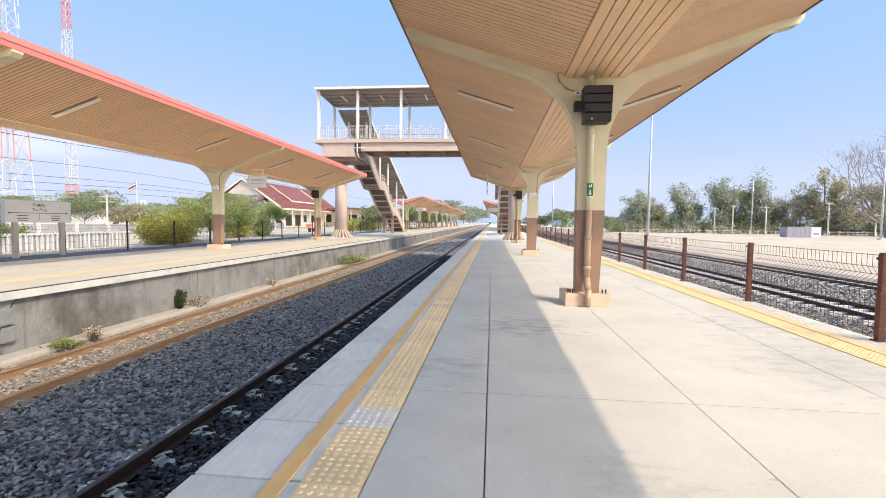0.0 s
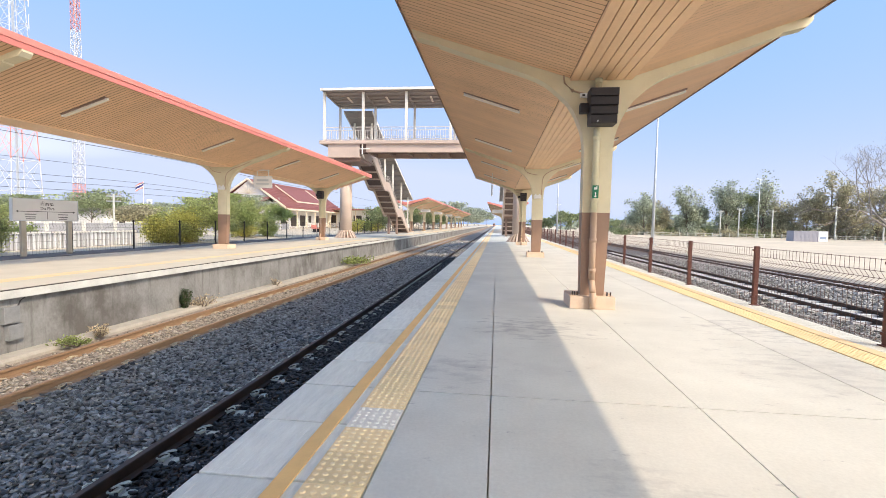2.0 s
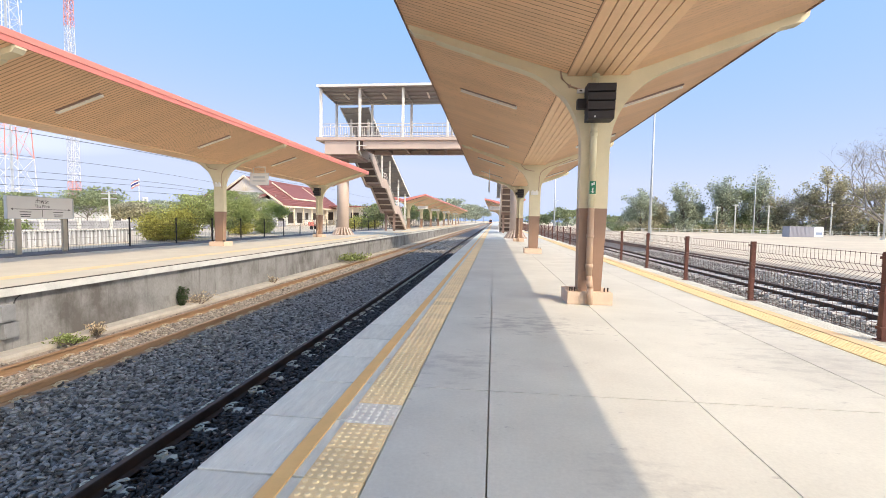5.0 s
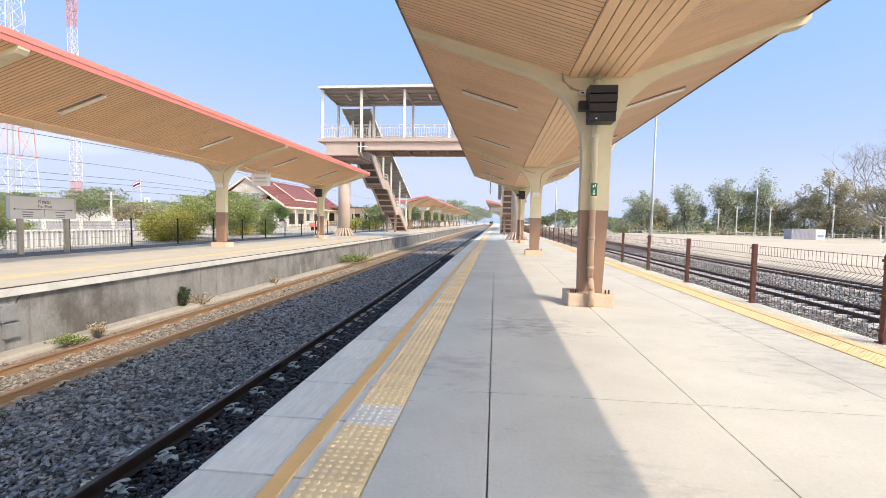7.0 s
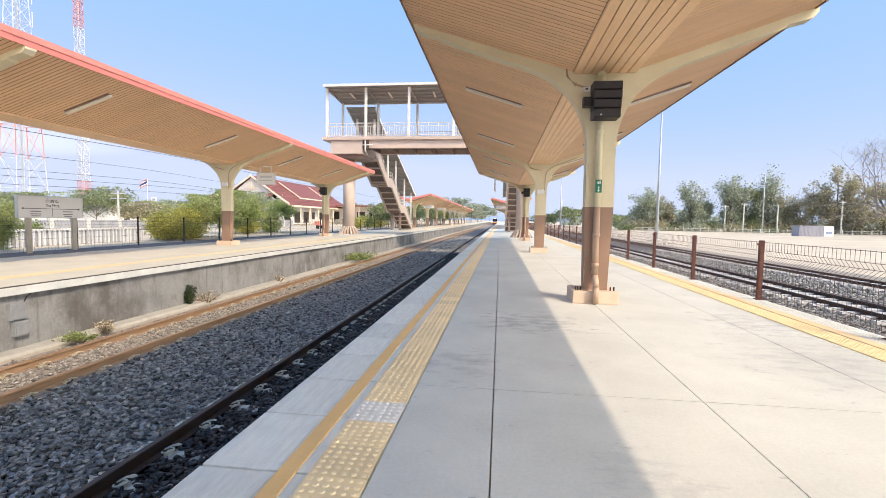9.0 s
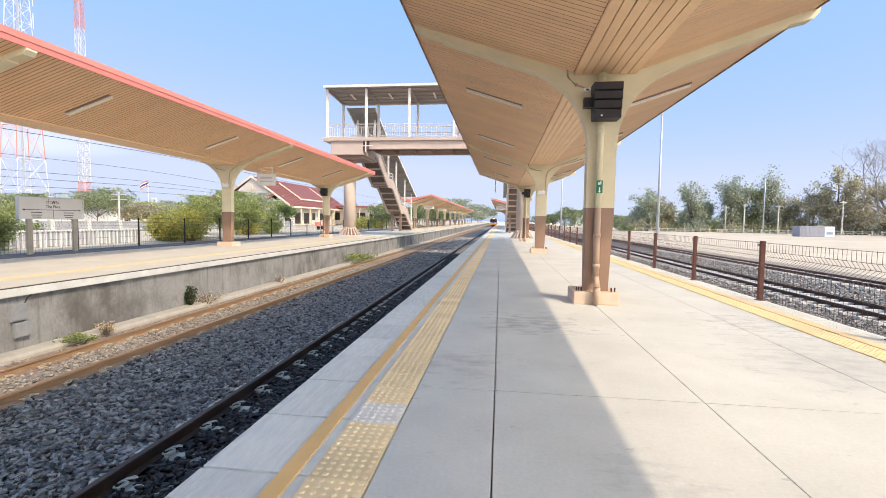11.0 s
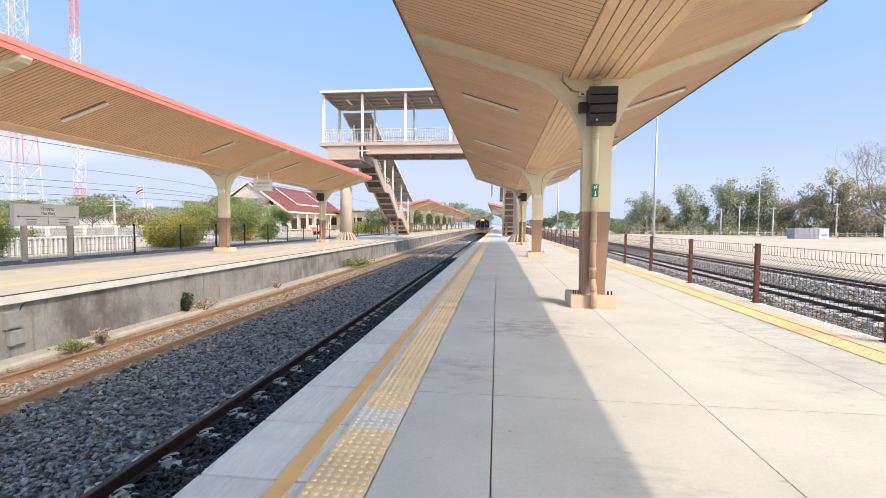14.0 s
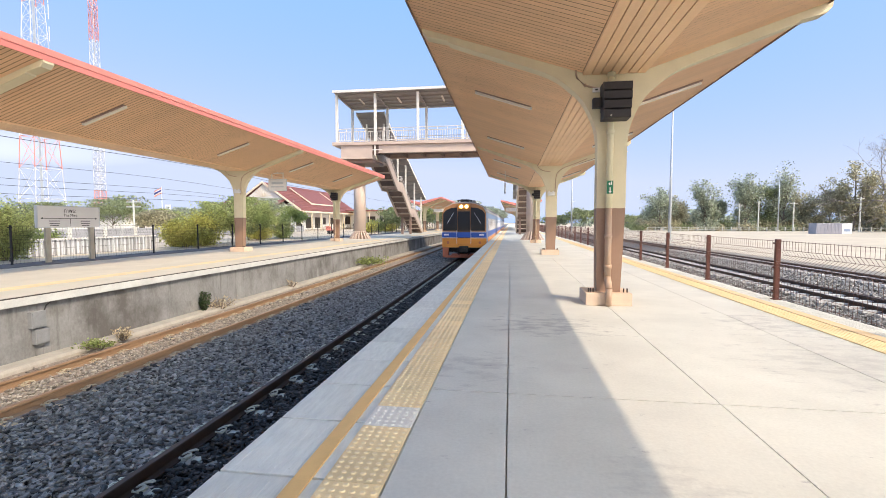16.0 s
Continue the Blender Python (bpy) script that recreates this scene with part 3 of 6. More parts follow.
    for k, (xa, xb) in enumerate(zip(posts, posts[1:])):
        for y, holes in ((BY0 + 0.02, 0), (BY1 - 0.02, k == 0 or k == 4)):
            if holes:
                continue
            bm = B()
            for z in (8.05, 7.84, 7.20):
                beam(bm, (xa + 0.08, y, z), (xb - 0.08, y, z), 0.05, 0.045)
            n = int((xb - xa) / 0.17)
            for j in range(1, n):
                x = xa + (xb - xa) * j / n
                beam(bm, (x, y, 7.20), (x, y, 7.84 if j % 4 else 8.05), 0.03, 0.03)
            part("railing", bm, M_RAILG, e, "pale vertical-bar railing")
    return e


footbridge()


def pier(x, label):
    e = thing("bridge_pier", (x, 34.2, 0), label, "pier", "bridge piers")
    part("shaft", rod(B(), (x, 34.2, 0), (x, 34.2, 5.7), 0.45, 40), M_BRIDGE, e, "round beige concrete shaft", True)
    for k in range(18):
        a = k * math.tau / 18
        c, s = math.cos(a), math.sin(a)
        bm = prism(B(), [(0.44, 0), (0.87, 0), (0.80, 0.10), (0.44, 0.62)], "y", -0.045, 0.045)
        bmesh.ops.rotate(bm, cent=(0, 0, 0), matrix=Matrix.Rotation(a, 3, "Z"), verts=bm.verts)
        bmesh.ops.translate(bm, vec=(x, 34.2, 0), verts=bm.verts)
        part("fin", bm, M_BRIDGE, e)
    return e


P1 = pier(-11.52, "round beige concrete pier with a ring of foot fins")
copy_thing(P1, pose(1.58, 34.2, 0))


def staircase(x0, x1, label):
    e = thing("staircase", ((x0 + x1) / 2, 54.0, 0), label, "staircase", "bridge staircases")
    line = [(35.9, 7.1), (37.9, 7.1), (42.1, 4.73), (43.9, 4.73), (48.1, 2.37), (49.9, 2.37), (54.1, 0.0)]
    for (ya, za), (yb, zb) in zip(line, line[1:]):
        if za == zb:
            part("landing", box(B(), x0 + 0.12, x1 - 0.12, ya - 0.1, yb + 0.1, za - 0.28, za), M_STAIR, e)
            continue
        n = 13
        top, dy, dz = [], (yb - ya) / n, (za - zb) / n
        for i in range(n):
            top += [(ya + i * dy, za - i * dz), (ya + (i + 1) * dy, za - i * dz)] if i == 0 else [(ya + i * dy, za - i * dz), (ya + (i + 1) * dy, za - i * dz)]
        pts = top + [(yb, zb), (yb, max(zb - 0.25, 0.0)), (ya, za - 0.30)]
        part("flight", prism(B(), pts, "x", x0 + 0.12, x1 - 0.12), M_TREAD, e, "stair flight in brown darkened for underside shade")
        for i in range(0, n, 3):
            y, z = ya + i * dy, za - 0.30 - i * dz * (za - 0.30 - max(zb - 0.25, 0)) / (za - zb)
            part("soffit_rib", box(B(), x0 + 0.12, x1 - 0.12, y, y + 0.1, z - 0.14, z), M_BRIDGE, e)
    for x in (x0, x1 - 0.14):
        lo = [(y, max(z - 0.50, 0.0)) for y, z in line]
        hi = [(y, z + 0.35) for y, z in line]
        part("stringer", prism(B(), hi + lo[::-1], "x", x, x + 0.14), M_BRIDGE, e, "solid beige stair stringer")
        bm = B()
        for (ya, za), (yb, zb) in zip(line, line[1:]):
            for h in (0.62, 0.92):
                beam(bm, (x + 0.07, ya, za + h), (x + 0.07, yb, zb + h), 0.05, 0.045)
        for (ya, za), (yb, zb) in zip(line, line[1:]):
            for k in range(3):
                f = k / 3
                y, z = ya + (yb - ya) * f, za + (zb - za) * f
                beam(bm, (x + 0.07, y, z + 0.3), (x + 0.07, y, z + 0.92), 0.04, 0.04)
        part("handrail", bm, M_RAILG, e, "pale steel handrail")
    rl = [(36.2, 10.1), (42.0, 7.85), (43.9, 7.75), (54.6, 4.05)]
    sheet = [(y, z) for y, z in rl] + [(y, z - 0.09) for y, z in rl[::-1]]
    r = part("stair_roof", prism(B(), sheet, "x", x0 - 0.35, x1 + 0.35), M_BROOF, e, "grey-brown stair roof sheet")
    for x in (x0 - 0.38, x1 + 0.33):
        part("roof_edge", prism(B(), [(y, z + 0.04) for y, z in rl] + [(y, z - 0.16) for y, z in rl[::-1]], "x", x, x + 0.05), M_BRWH, r, "cream roof edge")
    for (ya, za), (yb, zb) in zip(rl, rl[1:]):
        n = max(2, int((yb - ya) / 1.1))
        for k in range(n):
            f = (k + 0.5) / n
            y, z = ya + (yb - ya) * f, za + (zb - za) * f - 0.1
            part("purlin", box(B(), x0 - 0.3, x1 + 0.3, y, y + 0.07, z - 0.1, z), M_BROOF, r)
    for y in (37.6, 42.3, 45.6, 49.8, 53.6):
        zb = np.interp(y, [p[0] for p in line], [p[1] for p in line])
        zt = np.interp(y, [p[0] for p in rl], [p[1] for p in rl]) - 0.1
        for x in (x0 + 0.07, x1 - 0.07):
            part("roof_post", box(B(), x - 0.07, x + 0.07, y - 0.07, y + 0.07, zb, zt, 0.008), M_BRWH, e, "cream square post")
    for y, zt in ((49.0, 2.10),):
        for x in (x0 + 0.25, x1 - 0.45):
            part("leg", box(B(), x, x + 0.22, y - 0.11, y + 0.11, 0, zt), M_BRDK, e, "brown steel leg")
        part("leg_beam", box(B(), x0, x1, y - 0.14, y + 0.14, zt - 0.22, zt), M_BRDK, e)
    return e


staircase(-12.05, -10.45, "roofed beige and brown staircase down to the far platform")
staircase(0.6, 2.3, "roofed brown staircase down to the island platform")


# ---- fences ----
def shared(name, me, parent, loc, rz=0.0):
    ob = new(name, me)
    ob.parent = parent
    ob.location = loc
    ob.rotation_euler = (0, 0, rz)
    return ob


def wire_fence(name, x, y0, n, pitch, h, m_post, m_wire, label, lean, cell=0.075, pw=0.035):
    e = thing(name, (x, y0, 0), label, "fence")
    bm = box(B(), -pw, pw, -pw * 0.86, pw * 0.86, -0.12, h, 0.006)
    box(bm, -0.06, 0.06, -0.055, 0.055, 0.0, 0.012)
    for z in (0.12, 0.5, h - 0.08):
        box(bm, -0.05, 0.02, -0.04, 0.04, z, z + 0.03)
    me_post = finish(bm, m_post, "post", Vector())
    bm = B()
    zig = [(0.0, 0.03), (0.0, h * 0.55), (-0.065 * lean, h * 0.64), (0.06 * lean, h * 0.74), (0.0, h * 0.83), (0.0, h - 0.02)]
    k = int(pitch / cell)
    for i in range(1, k):
        y = pitch * i / k
        for (xa, za), (xb, zb) in zip(zig, zig[1:]):
            rod(bm, (xa, y, za), (xb, y, zb), 0.0027, 3)
    for xx, z in [(0, 0.05), (0, h * 0.18), (0, h * 0.37), (0, h * 0.55), (-0.065 * lean, h * 0.64), (0.06 * lean, h * 0.74), (0, h * 0.83), (0, h - 0.03)]:
        rod(bm, (xx, 0.03, z), (xx, pitch - 0.03, z), 0.0033, 4)
    me_wire = finish(bm, m_wire, "wire_panel", Vector())
    for i in range(n + 1):
        shared("post", me_post, e, (0, i * pitch, 0))
        if i < n:
            shared("wire_panel", me_wire, e, (0, i * pitch, 0))
    return e


wire_fence("mesh_fence", 4.24, 0.25, 44, 2.6, 0.97, M_FENCE, M_WIRE, "brown steel mesh fence with kinked wires on the platform edge", 1)
wire_fence("mesh_fence", -14.22, 0.6, 44, 2.66, 1.16, M_DKFENCE, M_DKFENCE, "black steel mesh fence behind the far platform", 1, 0.11, 0.024)


# ---- lamps under the canopies ----
def batten(x, y, s, label):
    xa, xb = x + s * 1.08, x + s * 2.26
    k = 0.81 / 2.48
    za, zb = 3.46 + k * (1.08 - 0.45), 3.46 + k * (2.26 - 0.45)
    e = thing("batten_light", ((xa + xb) / 2, y, (za + zb) / 2), label, "lamp", "canopy lamps")
    # brown bar drawn as the shadow in the slot beside the cover
    part("slot_shadow", beam(B(), (xa, y - 0.05, za + 0.002), (xb, y - 0.05, zb + 0.002), 0.08, 0.03), M_BRDK, e, "dark bar painted as the slot shadow")
    part("tube_cover", beam(B(), (xa, y, za - 0.035), (xb, y, zb - 0.035), 0.07, 0.04), M_LAMP, e, "cream diffuser, unlit")
    for f in (0.0, 0.33, 0.66, 0.97):
        p = Vector((xa, y, za - 0.015)).lerp(Vector((xb, y, zb - 0.015)), f)
        part("clip", box(B(), p.x - 0.015, p.x + 0.015, y - 0.045, y + 0.045, p.z - 0.035, p.z + 0.035), M_WHITE, e)
    return e


for xc in (XC, XCL):
    for s in (-1, 1):
        first = batten(xc, 10.0, s, "slim cream batten light fixed to the board soffit")
        for y in (-0.5, 4.7, 15.25, 20.6, 26.0):
            copy_thing(first, pose(first.location.x, y, first.location.z))


# ---- loudspeakers, boxes and signs on columns ----
def speaker(x, y, label):
    e = thing("loudspeaker", (x, y - 0.42, 2.68), label, "loudspeaker", "column loudspeakers")
    yb = y - 0.30
    for k in range(4):
        z0, z1 = 2.70 + k * 0.126, 2.70 + (k + 1) * 0.126 - 0.003
        off = 0.012 * abs(k - 2)
        bm = prism(B(), [(yb - 0.30 + off, z0 + 0.01), (yb - 0.26, z0), (yb, z0), (yb, z1), (yb - 0.26, z1), (yb - 0.30 + off, z1 - 0.01)], "x", x - 0.180 - 0.004 * k, x + 0.180 + 0.004 * k)
        part("cabinet", bm, M_BLACK, e, "black line-array cabinet")
    part("bracket", box(B(), x - 0.31, x - 0.18, yb - 0.14, yb - 0.02, 2.88, 3.02, 0.01), M_BLACK, e, "black side bracket")
    part("mount", box(B(), x - 0.06, x + 0.06, yb - 0.01, y - 0.18, 2.85, 3.05), M_BLACK, e)
    part("badge", rod(B(), (x - 0.09, yb - 0.30, 2.73), (x - 0.09, yb - 0.285, 2.73), 0.012, 10), M_WHITE, e, "small white badge")
    return e


SPK = speaker(XC - 0.02, 7.35, "black line-array loudspeaker bracketed to the column")
copy_thing(SPK, pose(XF + 0.02, 28.58, 2.68))
copy_thing(SPK, pose(XCL, 28.88, 2.68))


def small_box(x, y, z, label):
    e = thing("emergency_light", (x, y, z), label, "lamp", "column boxes")
    part("housing", box(B(), x - 0.135, x + 0.135, y - 0.09, y, z - 0.065, z + 0.065, 0.015), M_WHITE, e, "white plastic housing")
    for s in (-1, 1):
        part("spot", rod(B(), (x + s * 0.075, y - 0.11, z + 0.085), (x + s * 0.075, y - 0.05, z + 0.085), 0.03, 12), M_WHITE, e, "small round spot")
    return e


BOX = small_box(XF - 0.02, 18.18, 2.34, "white twin-spot emergency light on the column")
copy_thing(BOX, pose(XCL - 0.02, 18.13, 2.55))


def junction(x, y, z, label):
    e = thing("socket_box", (x, y, z), label, "box")
    part("lid", box(B(), x - 0.06, x + 0.06, y - 0.05, y, z - 0.03, z + 0.03, 0.006), M_WHITE, e)
    part("mark", box(B(), x - 0.03, x + 0.01, y - 0.053, y - 0.049, z - 0.012, z + 0.012), M_DKBAR, e)


junction(XC - 0.24, 7.18, 3.19, "small white junction box at the end of a conduit")


def exit_sign(x, y):
    e = thing("exit_sign", (x, y, 1.65), "small green emergency exit sign on the drain pipe", "sign")
    part("plate", box(B(), x - 0.045, x + 0.045, y - 0.012, y, 1.66, 1.85, 0.003), M_GREEN, e)
    bm = box(B(), x - 0.008, x + 0.008, y - 0.016, y - 0.011, 1.69, 1.75)
    prism(bm, [(x - 0.025, 1.695), (x + 0.025, 1.695), (x, 1.67)], "y", y - 0.016, y - 0.011)
    part("arrow", bm, M_WHITE, e, "white arrow")
    bm = box(B(), x - 0.02, x + 0.0, y - 0.016, y - 0.011, 1.785, 1.82)
    box(bm, x + 0.008, x + 0.024, y - 0.016, y - 0.011, 1.79, 1.835)
    part("symbol", bm, M_WHITE, e)


exit_sign(XC - 0.045, 7.35 - 0.17 - 0.12)


def lettering(name, text, size, loc, rot, material, parent):
    cu = bpy.data.curves.new(name, "FONT")
    cu.body, cu.size, cu.align_x, cu.extrude, cu.resolution_u = text, size, "CENTER", 0.002, 3
    tmp = new(name, cu)
    dg = bpy.context.evaluated_depsgraph_get()
    me = bpy.data.meshes.new_from_object(tmp.evaluated_get(dg))
    bpy.data.objects.remove(tmp)
    me.materials.clear()
    me.materials.append(material)
    ob = new(name, me)
    ob.parent = parent
    ob.location = Vector(loc) - ORIGIN[parent.name]
    ob.rotation_euler = [radians(a) for a in rot]
    return ob


M_TXT = mat("grey lettering", (0.16, 0.16, 0.16), 0.6, 0.1, 12, 60, 0)


def station_sign():
    x, ya, yb, za, zb = -13.93, 11.78, 13.84, 1.10, 1.735
    e = thing("station_sign", (x, (ya + yb) / 2, 0), "white station name board on two concrete legs by the fence", "sign")
    part("board", box(B(), x - 0.07, x, ya, yb, za, zb, 0.006), mat("sign board white", (0.70, 0.70, 0.68), 0.5, 0.06, 3, 40, 0.02), e, "off-white board")
    bm = B()
    box(bm, x - 0.08, x + 0.012, ya - 0.03, ya, za - 0.02, zb + 0.02)
    box(bm, x - 0.08, x + 0.012, yb, yb + 0.03, za - 0.02, zb + 0.02)
    box(bm, x - 0.08, x + 0.012, ya, yb, zb, zb + 0.02)
    box(bm, x - 0.08, x + 0.012, ya, yb, za - 0.02, za)
    part("frame", bm, M_GALV, e, "grey metal frame")
    for y in (12.10, 13.58):
        part("leg", box(B(), x - 0.10, x - 0.02, y - 0.075, y + 0.075, 0.02, za - 0.02, 0.008), M_LEDGE, e, "grey-brown concrete leg")
    ym = (ya + yb) / 2
    lettering("station_name_thai", "ท่าพระ", 0.17, (x + 0.003, ym, zb - 0.18), (90, 0, 90), M_DKBAR, e)
    lettering("station_name", "Tha Phra", 0.13, (x + 0.003, ym, zb - 0.31), (90, 0, 90), M_DKBAR, e)
    bm = box(B(), x, x + 0.004, ya + 0.14, yb - 0.14, zb - 0.375, zb - 0.36)
    for y, s in ((ya + 0.08, 1), (yb - 0.08, -1)):
        prism(bm, [(y, zb - 0.3675), (y + s * 0.07, zb - 0.335), (y + s * 0.07, zb - 0.40)], "x", x, x + 0.004)
    part("arrow_line", bm, M_DKBAR, e, "black double-ended arrow")
    part("divider", box(B(), x, x + 0.004, ym - 0.005, ym + 0.005, za + 0.03, zb - 0.375), M_DKBAR, e)
    for yc in (ym - 0.52, ym + 0.52):
        for z, w in ((zb - 0.45, 0.17), (zb - 0.53, 0.16), (zb - 0.59, 0.14)):
            part("text_bar", box(B(), x, x + 0.003, yc - w, yc + w, z - 0.013, z + 0.013), M_TXT, e)


station_sign()


def hanging_sign(x, y, z0, w, h, top, along, label):
    """A white board hung from the canopy by a light frame; along: 'x' faces the walker, 'y' faces the track."""
    e = thing("hanging_sign", (x, y, z0), label, "sign", "hanging signs")

    def bx(a0, a1, b0, b1, z, zz, bev=0.0):
        return box(B(), x + a0, x + a1, y + b0, y + b1, z, zz, bev) if along == "x" else box(B(), x + b0, x + b1, y + a0, y + a1, z, zz, bev)
    part("board", bx(-w / 2, w / 2, -0.03, 0.03, z0, z0 + h, 0.006), M_WHITE, e, "white board")
    part("grey_rim", bx(-w / 2 - 0.015, w / 2 + 0.015, -0.022, 0.022, z0 - 0.015, z0 + h + 0.015), M_GALV, e)
    for s in (-0.32, 0.32):
        part("hanger", bx(s * w - 0.015, s * w + 0.015, -0.015, 0.015, z0 + h, top - 0.22), M_WHITE, e, "white hanger bar")
    part("hanger_bar", bx(-0.36 * w, 0.36 * w, -0.018, 0.018, top - 0.25, top - 0.215), M_WHITE, e)
    part("drop_rod", bx(-0.015, 0.015, -0.015, 0.015, top - 0.22, top), M_WHITE, e)
    for k, (zz, f) in enumerate(((0.66, 0.33), (0.34, 0.36))):
        part("text_bar", bx(-f * w, f * w, -0.034, 0.034, z0 + h * zz - 0.045 + 0.02 * k, z0 + h * zz + 0.045 - 0.015 * k), M_GALV, e)
    return e


hanging_sign(-10.67, 20.0, 2.71, 0.86, 0.52, 3.75, "x", "white hanging platform sign with grey lettering bars")
hanging_sign(-0.30, 24.0, 2.75, 0.9, 0.5, 3.95, "y", "white hanging sign seen edge-on under the canopy")
for y in (64, 78, 96, 118):
    hanging_sign(-10.0, y, 2.8, 1.4, 0.36, 3.75, "x", "distant white hanging platform sign")
hanging_sign(0.2, 68.0, 2.9, 1.8, 0.5, 3.9, "x", "distant white hanging platform sign")


# ---- boxes on the far wall ----
M_BOXG = mat("grey box concrete", (0.25, 0.255, 0.255), 0.8, 0.2, 8, 60, 0.1)


def wall_box(y0, y1, z0, z1):
    e = thing("junction_box", (-8.17, (y0 + y1) / 2, z0), "grey concrete cable box on the stained wall", "box", "wall boxes")
    part("box_body", box(B(), -8.23, -8.14, y0, y1, z0, z1, 0.008), M_BOXG, e)
    part("box_lid", box(B(), -8.145, -8.13, y0 + 0.02, y1 - 0.02, z0 + 0.02, z1 - 0.02, 0.004), M_BOXG, e)


wall_box(6.69, 6.95, -0.60, -0.31)
wall_box(6.75, 7.0, -0.89, -0.63)
pipe = B()
tube(pipe, [(-8.205, 6.97, -0.60), (-8.205, 6.97, -0.32), (-8.205, 7.01, -0.24), (-8.205, 7.10, -0.18)], 0.012)
solo("cable_pipe", pipe, M_DKBAR, "dark bent cable pipe on the wall", "pipe", loc=(-8.205, 7.0, -0.6))


# ---- vegetation ----
def leafmat(name, col, island=0.45):
    """Leaf surface that lets part of the light through."""
    m = mat(name, col, 0.7, 0.25, 0.6, 8, 0, island=island, spec=0.25)
    nt = m.node_tree
    b, out = nt.nodes["Principled BSDF"], nt.nodes["Material Output"]
    tr, mx = nt.nodes.new("ShaderNodeBsdfTranslucent"), nt.nodes.new("ShaderNodeMixShader")
    nt.links.new(b.inputs["Base Color"].links[0].from_socket, tr.inputs["Color"])
    mx.inputs[0].default_value = 0.52
    nt.links.new(b.outputs[0], mx.inputs[1])
    nt.links.new(tr.outputs[0], mx.inputs[2])
    nt.links.new(mx.outputs[0], out.inputs["Surface"])
    return m


# green, olive and grey-green leaves are lightened to stand in for distance haze
L_GREEN = leafmat("green leaves", (0.30, 0.34, 0.18))
L_YELL = leafmat("yellow-green leaves", (0.50, 0.48, 0.14))
L_DRY = leafmat("dry olive leaves", (0.46, 0.43, 0.29))
L_HAZE = leafmat("haze-paled grey-green leaves", (0.41, 0.445, 0.33))
L_FRESH = leafmat("fresh green leaves", (0.32, 0.38, 0.14))
L_LIME = leafmat("lime green leaves", (0.44, 0.48, 0.20))
L_DKWEED = leafmat("dark weed leaves", (0.06, 0.09, 0.04))
L_STRAW = leafmat("straw grass", (0.56, 0.47, 0.32))
M_BARKP = mat("pale dry bark", (0.23, 0.205, 0.18), 0.9, 0.3, 3, 30, 0.3)
M_BARK = mat("grey bark", (0.20, 0.165, 0.13), 0.9, 0.3, 3, 30, 0.3)


def part_local(name, bm, material, parent, label=""):
    bmesh.ops.translate(bm, vec=ORIGIN[parent.name], verts=bm.verts)
    return part(name, bm, material, parent, label)


def leaf_mesh(name, centres, size, material, rng, up=0.35):
    n = len(centres)
    d = rng.normal(size=(n, 3))
    d /= np.linalg.norm(d, axis=1)[:, None]
    e = np.cross(d, rng.normal(size=(n, 3)))
    e /= np.linalg.norm(e, axis=1)[:, None]
    s = size * rng.uniform(0.55, 1.35, (n, 1))
    c = np.asarray(centres)
    v = np.stack([c - d * s, c - e * s * 0.55 + d * s * 0.1, c + d * s, c + e * s * 0.55 + d * s * 0.1], 1).reshape(-1, 3)
    f = np.arange(n * 4).reshape(-1, 4)
    return mesh_np(name, v, f, material)


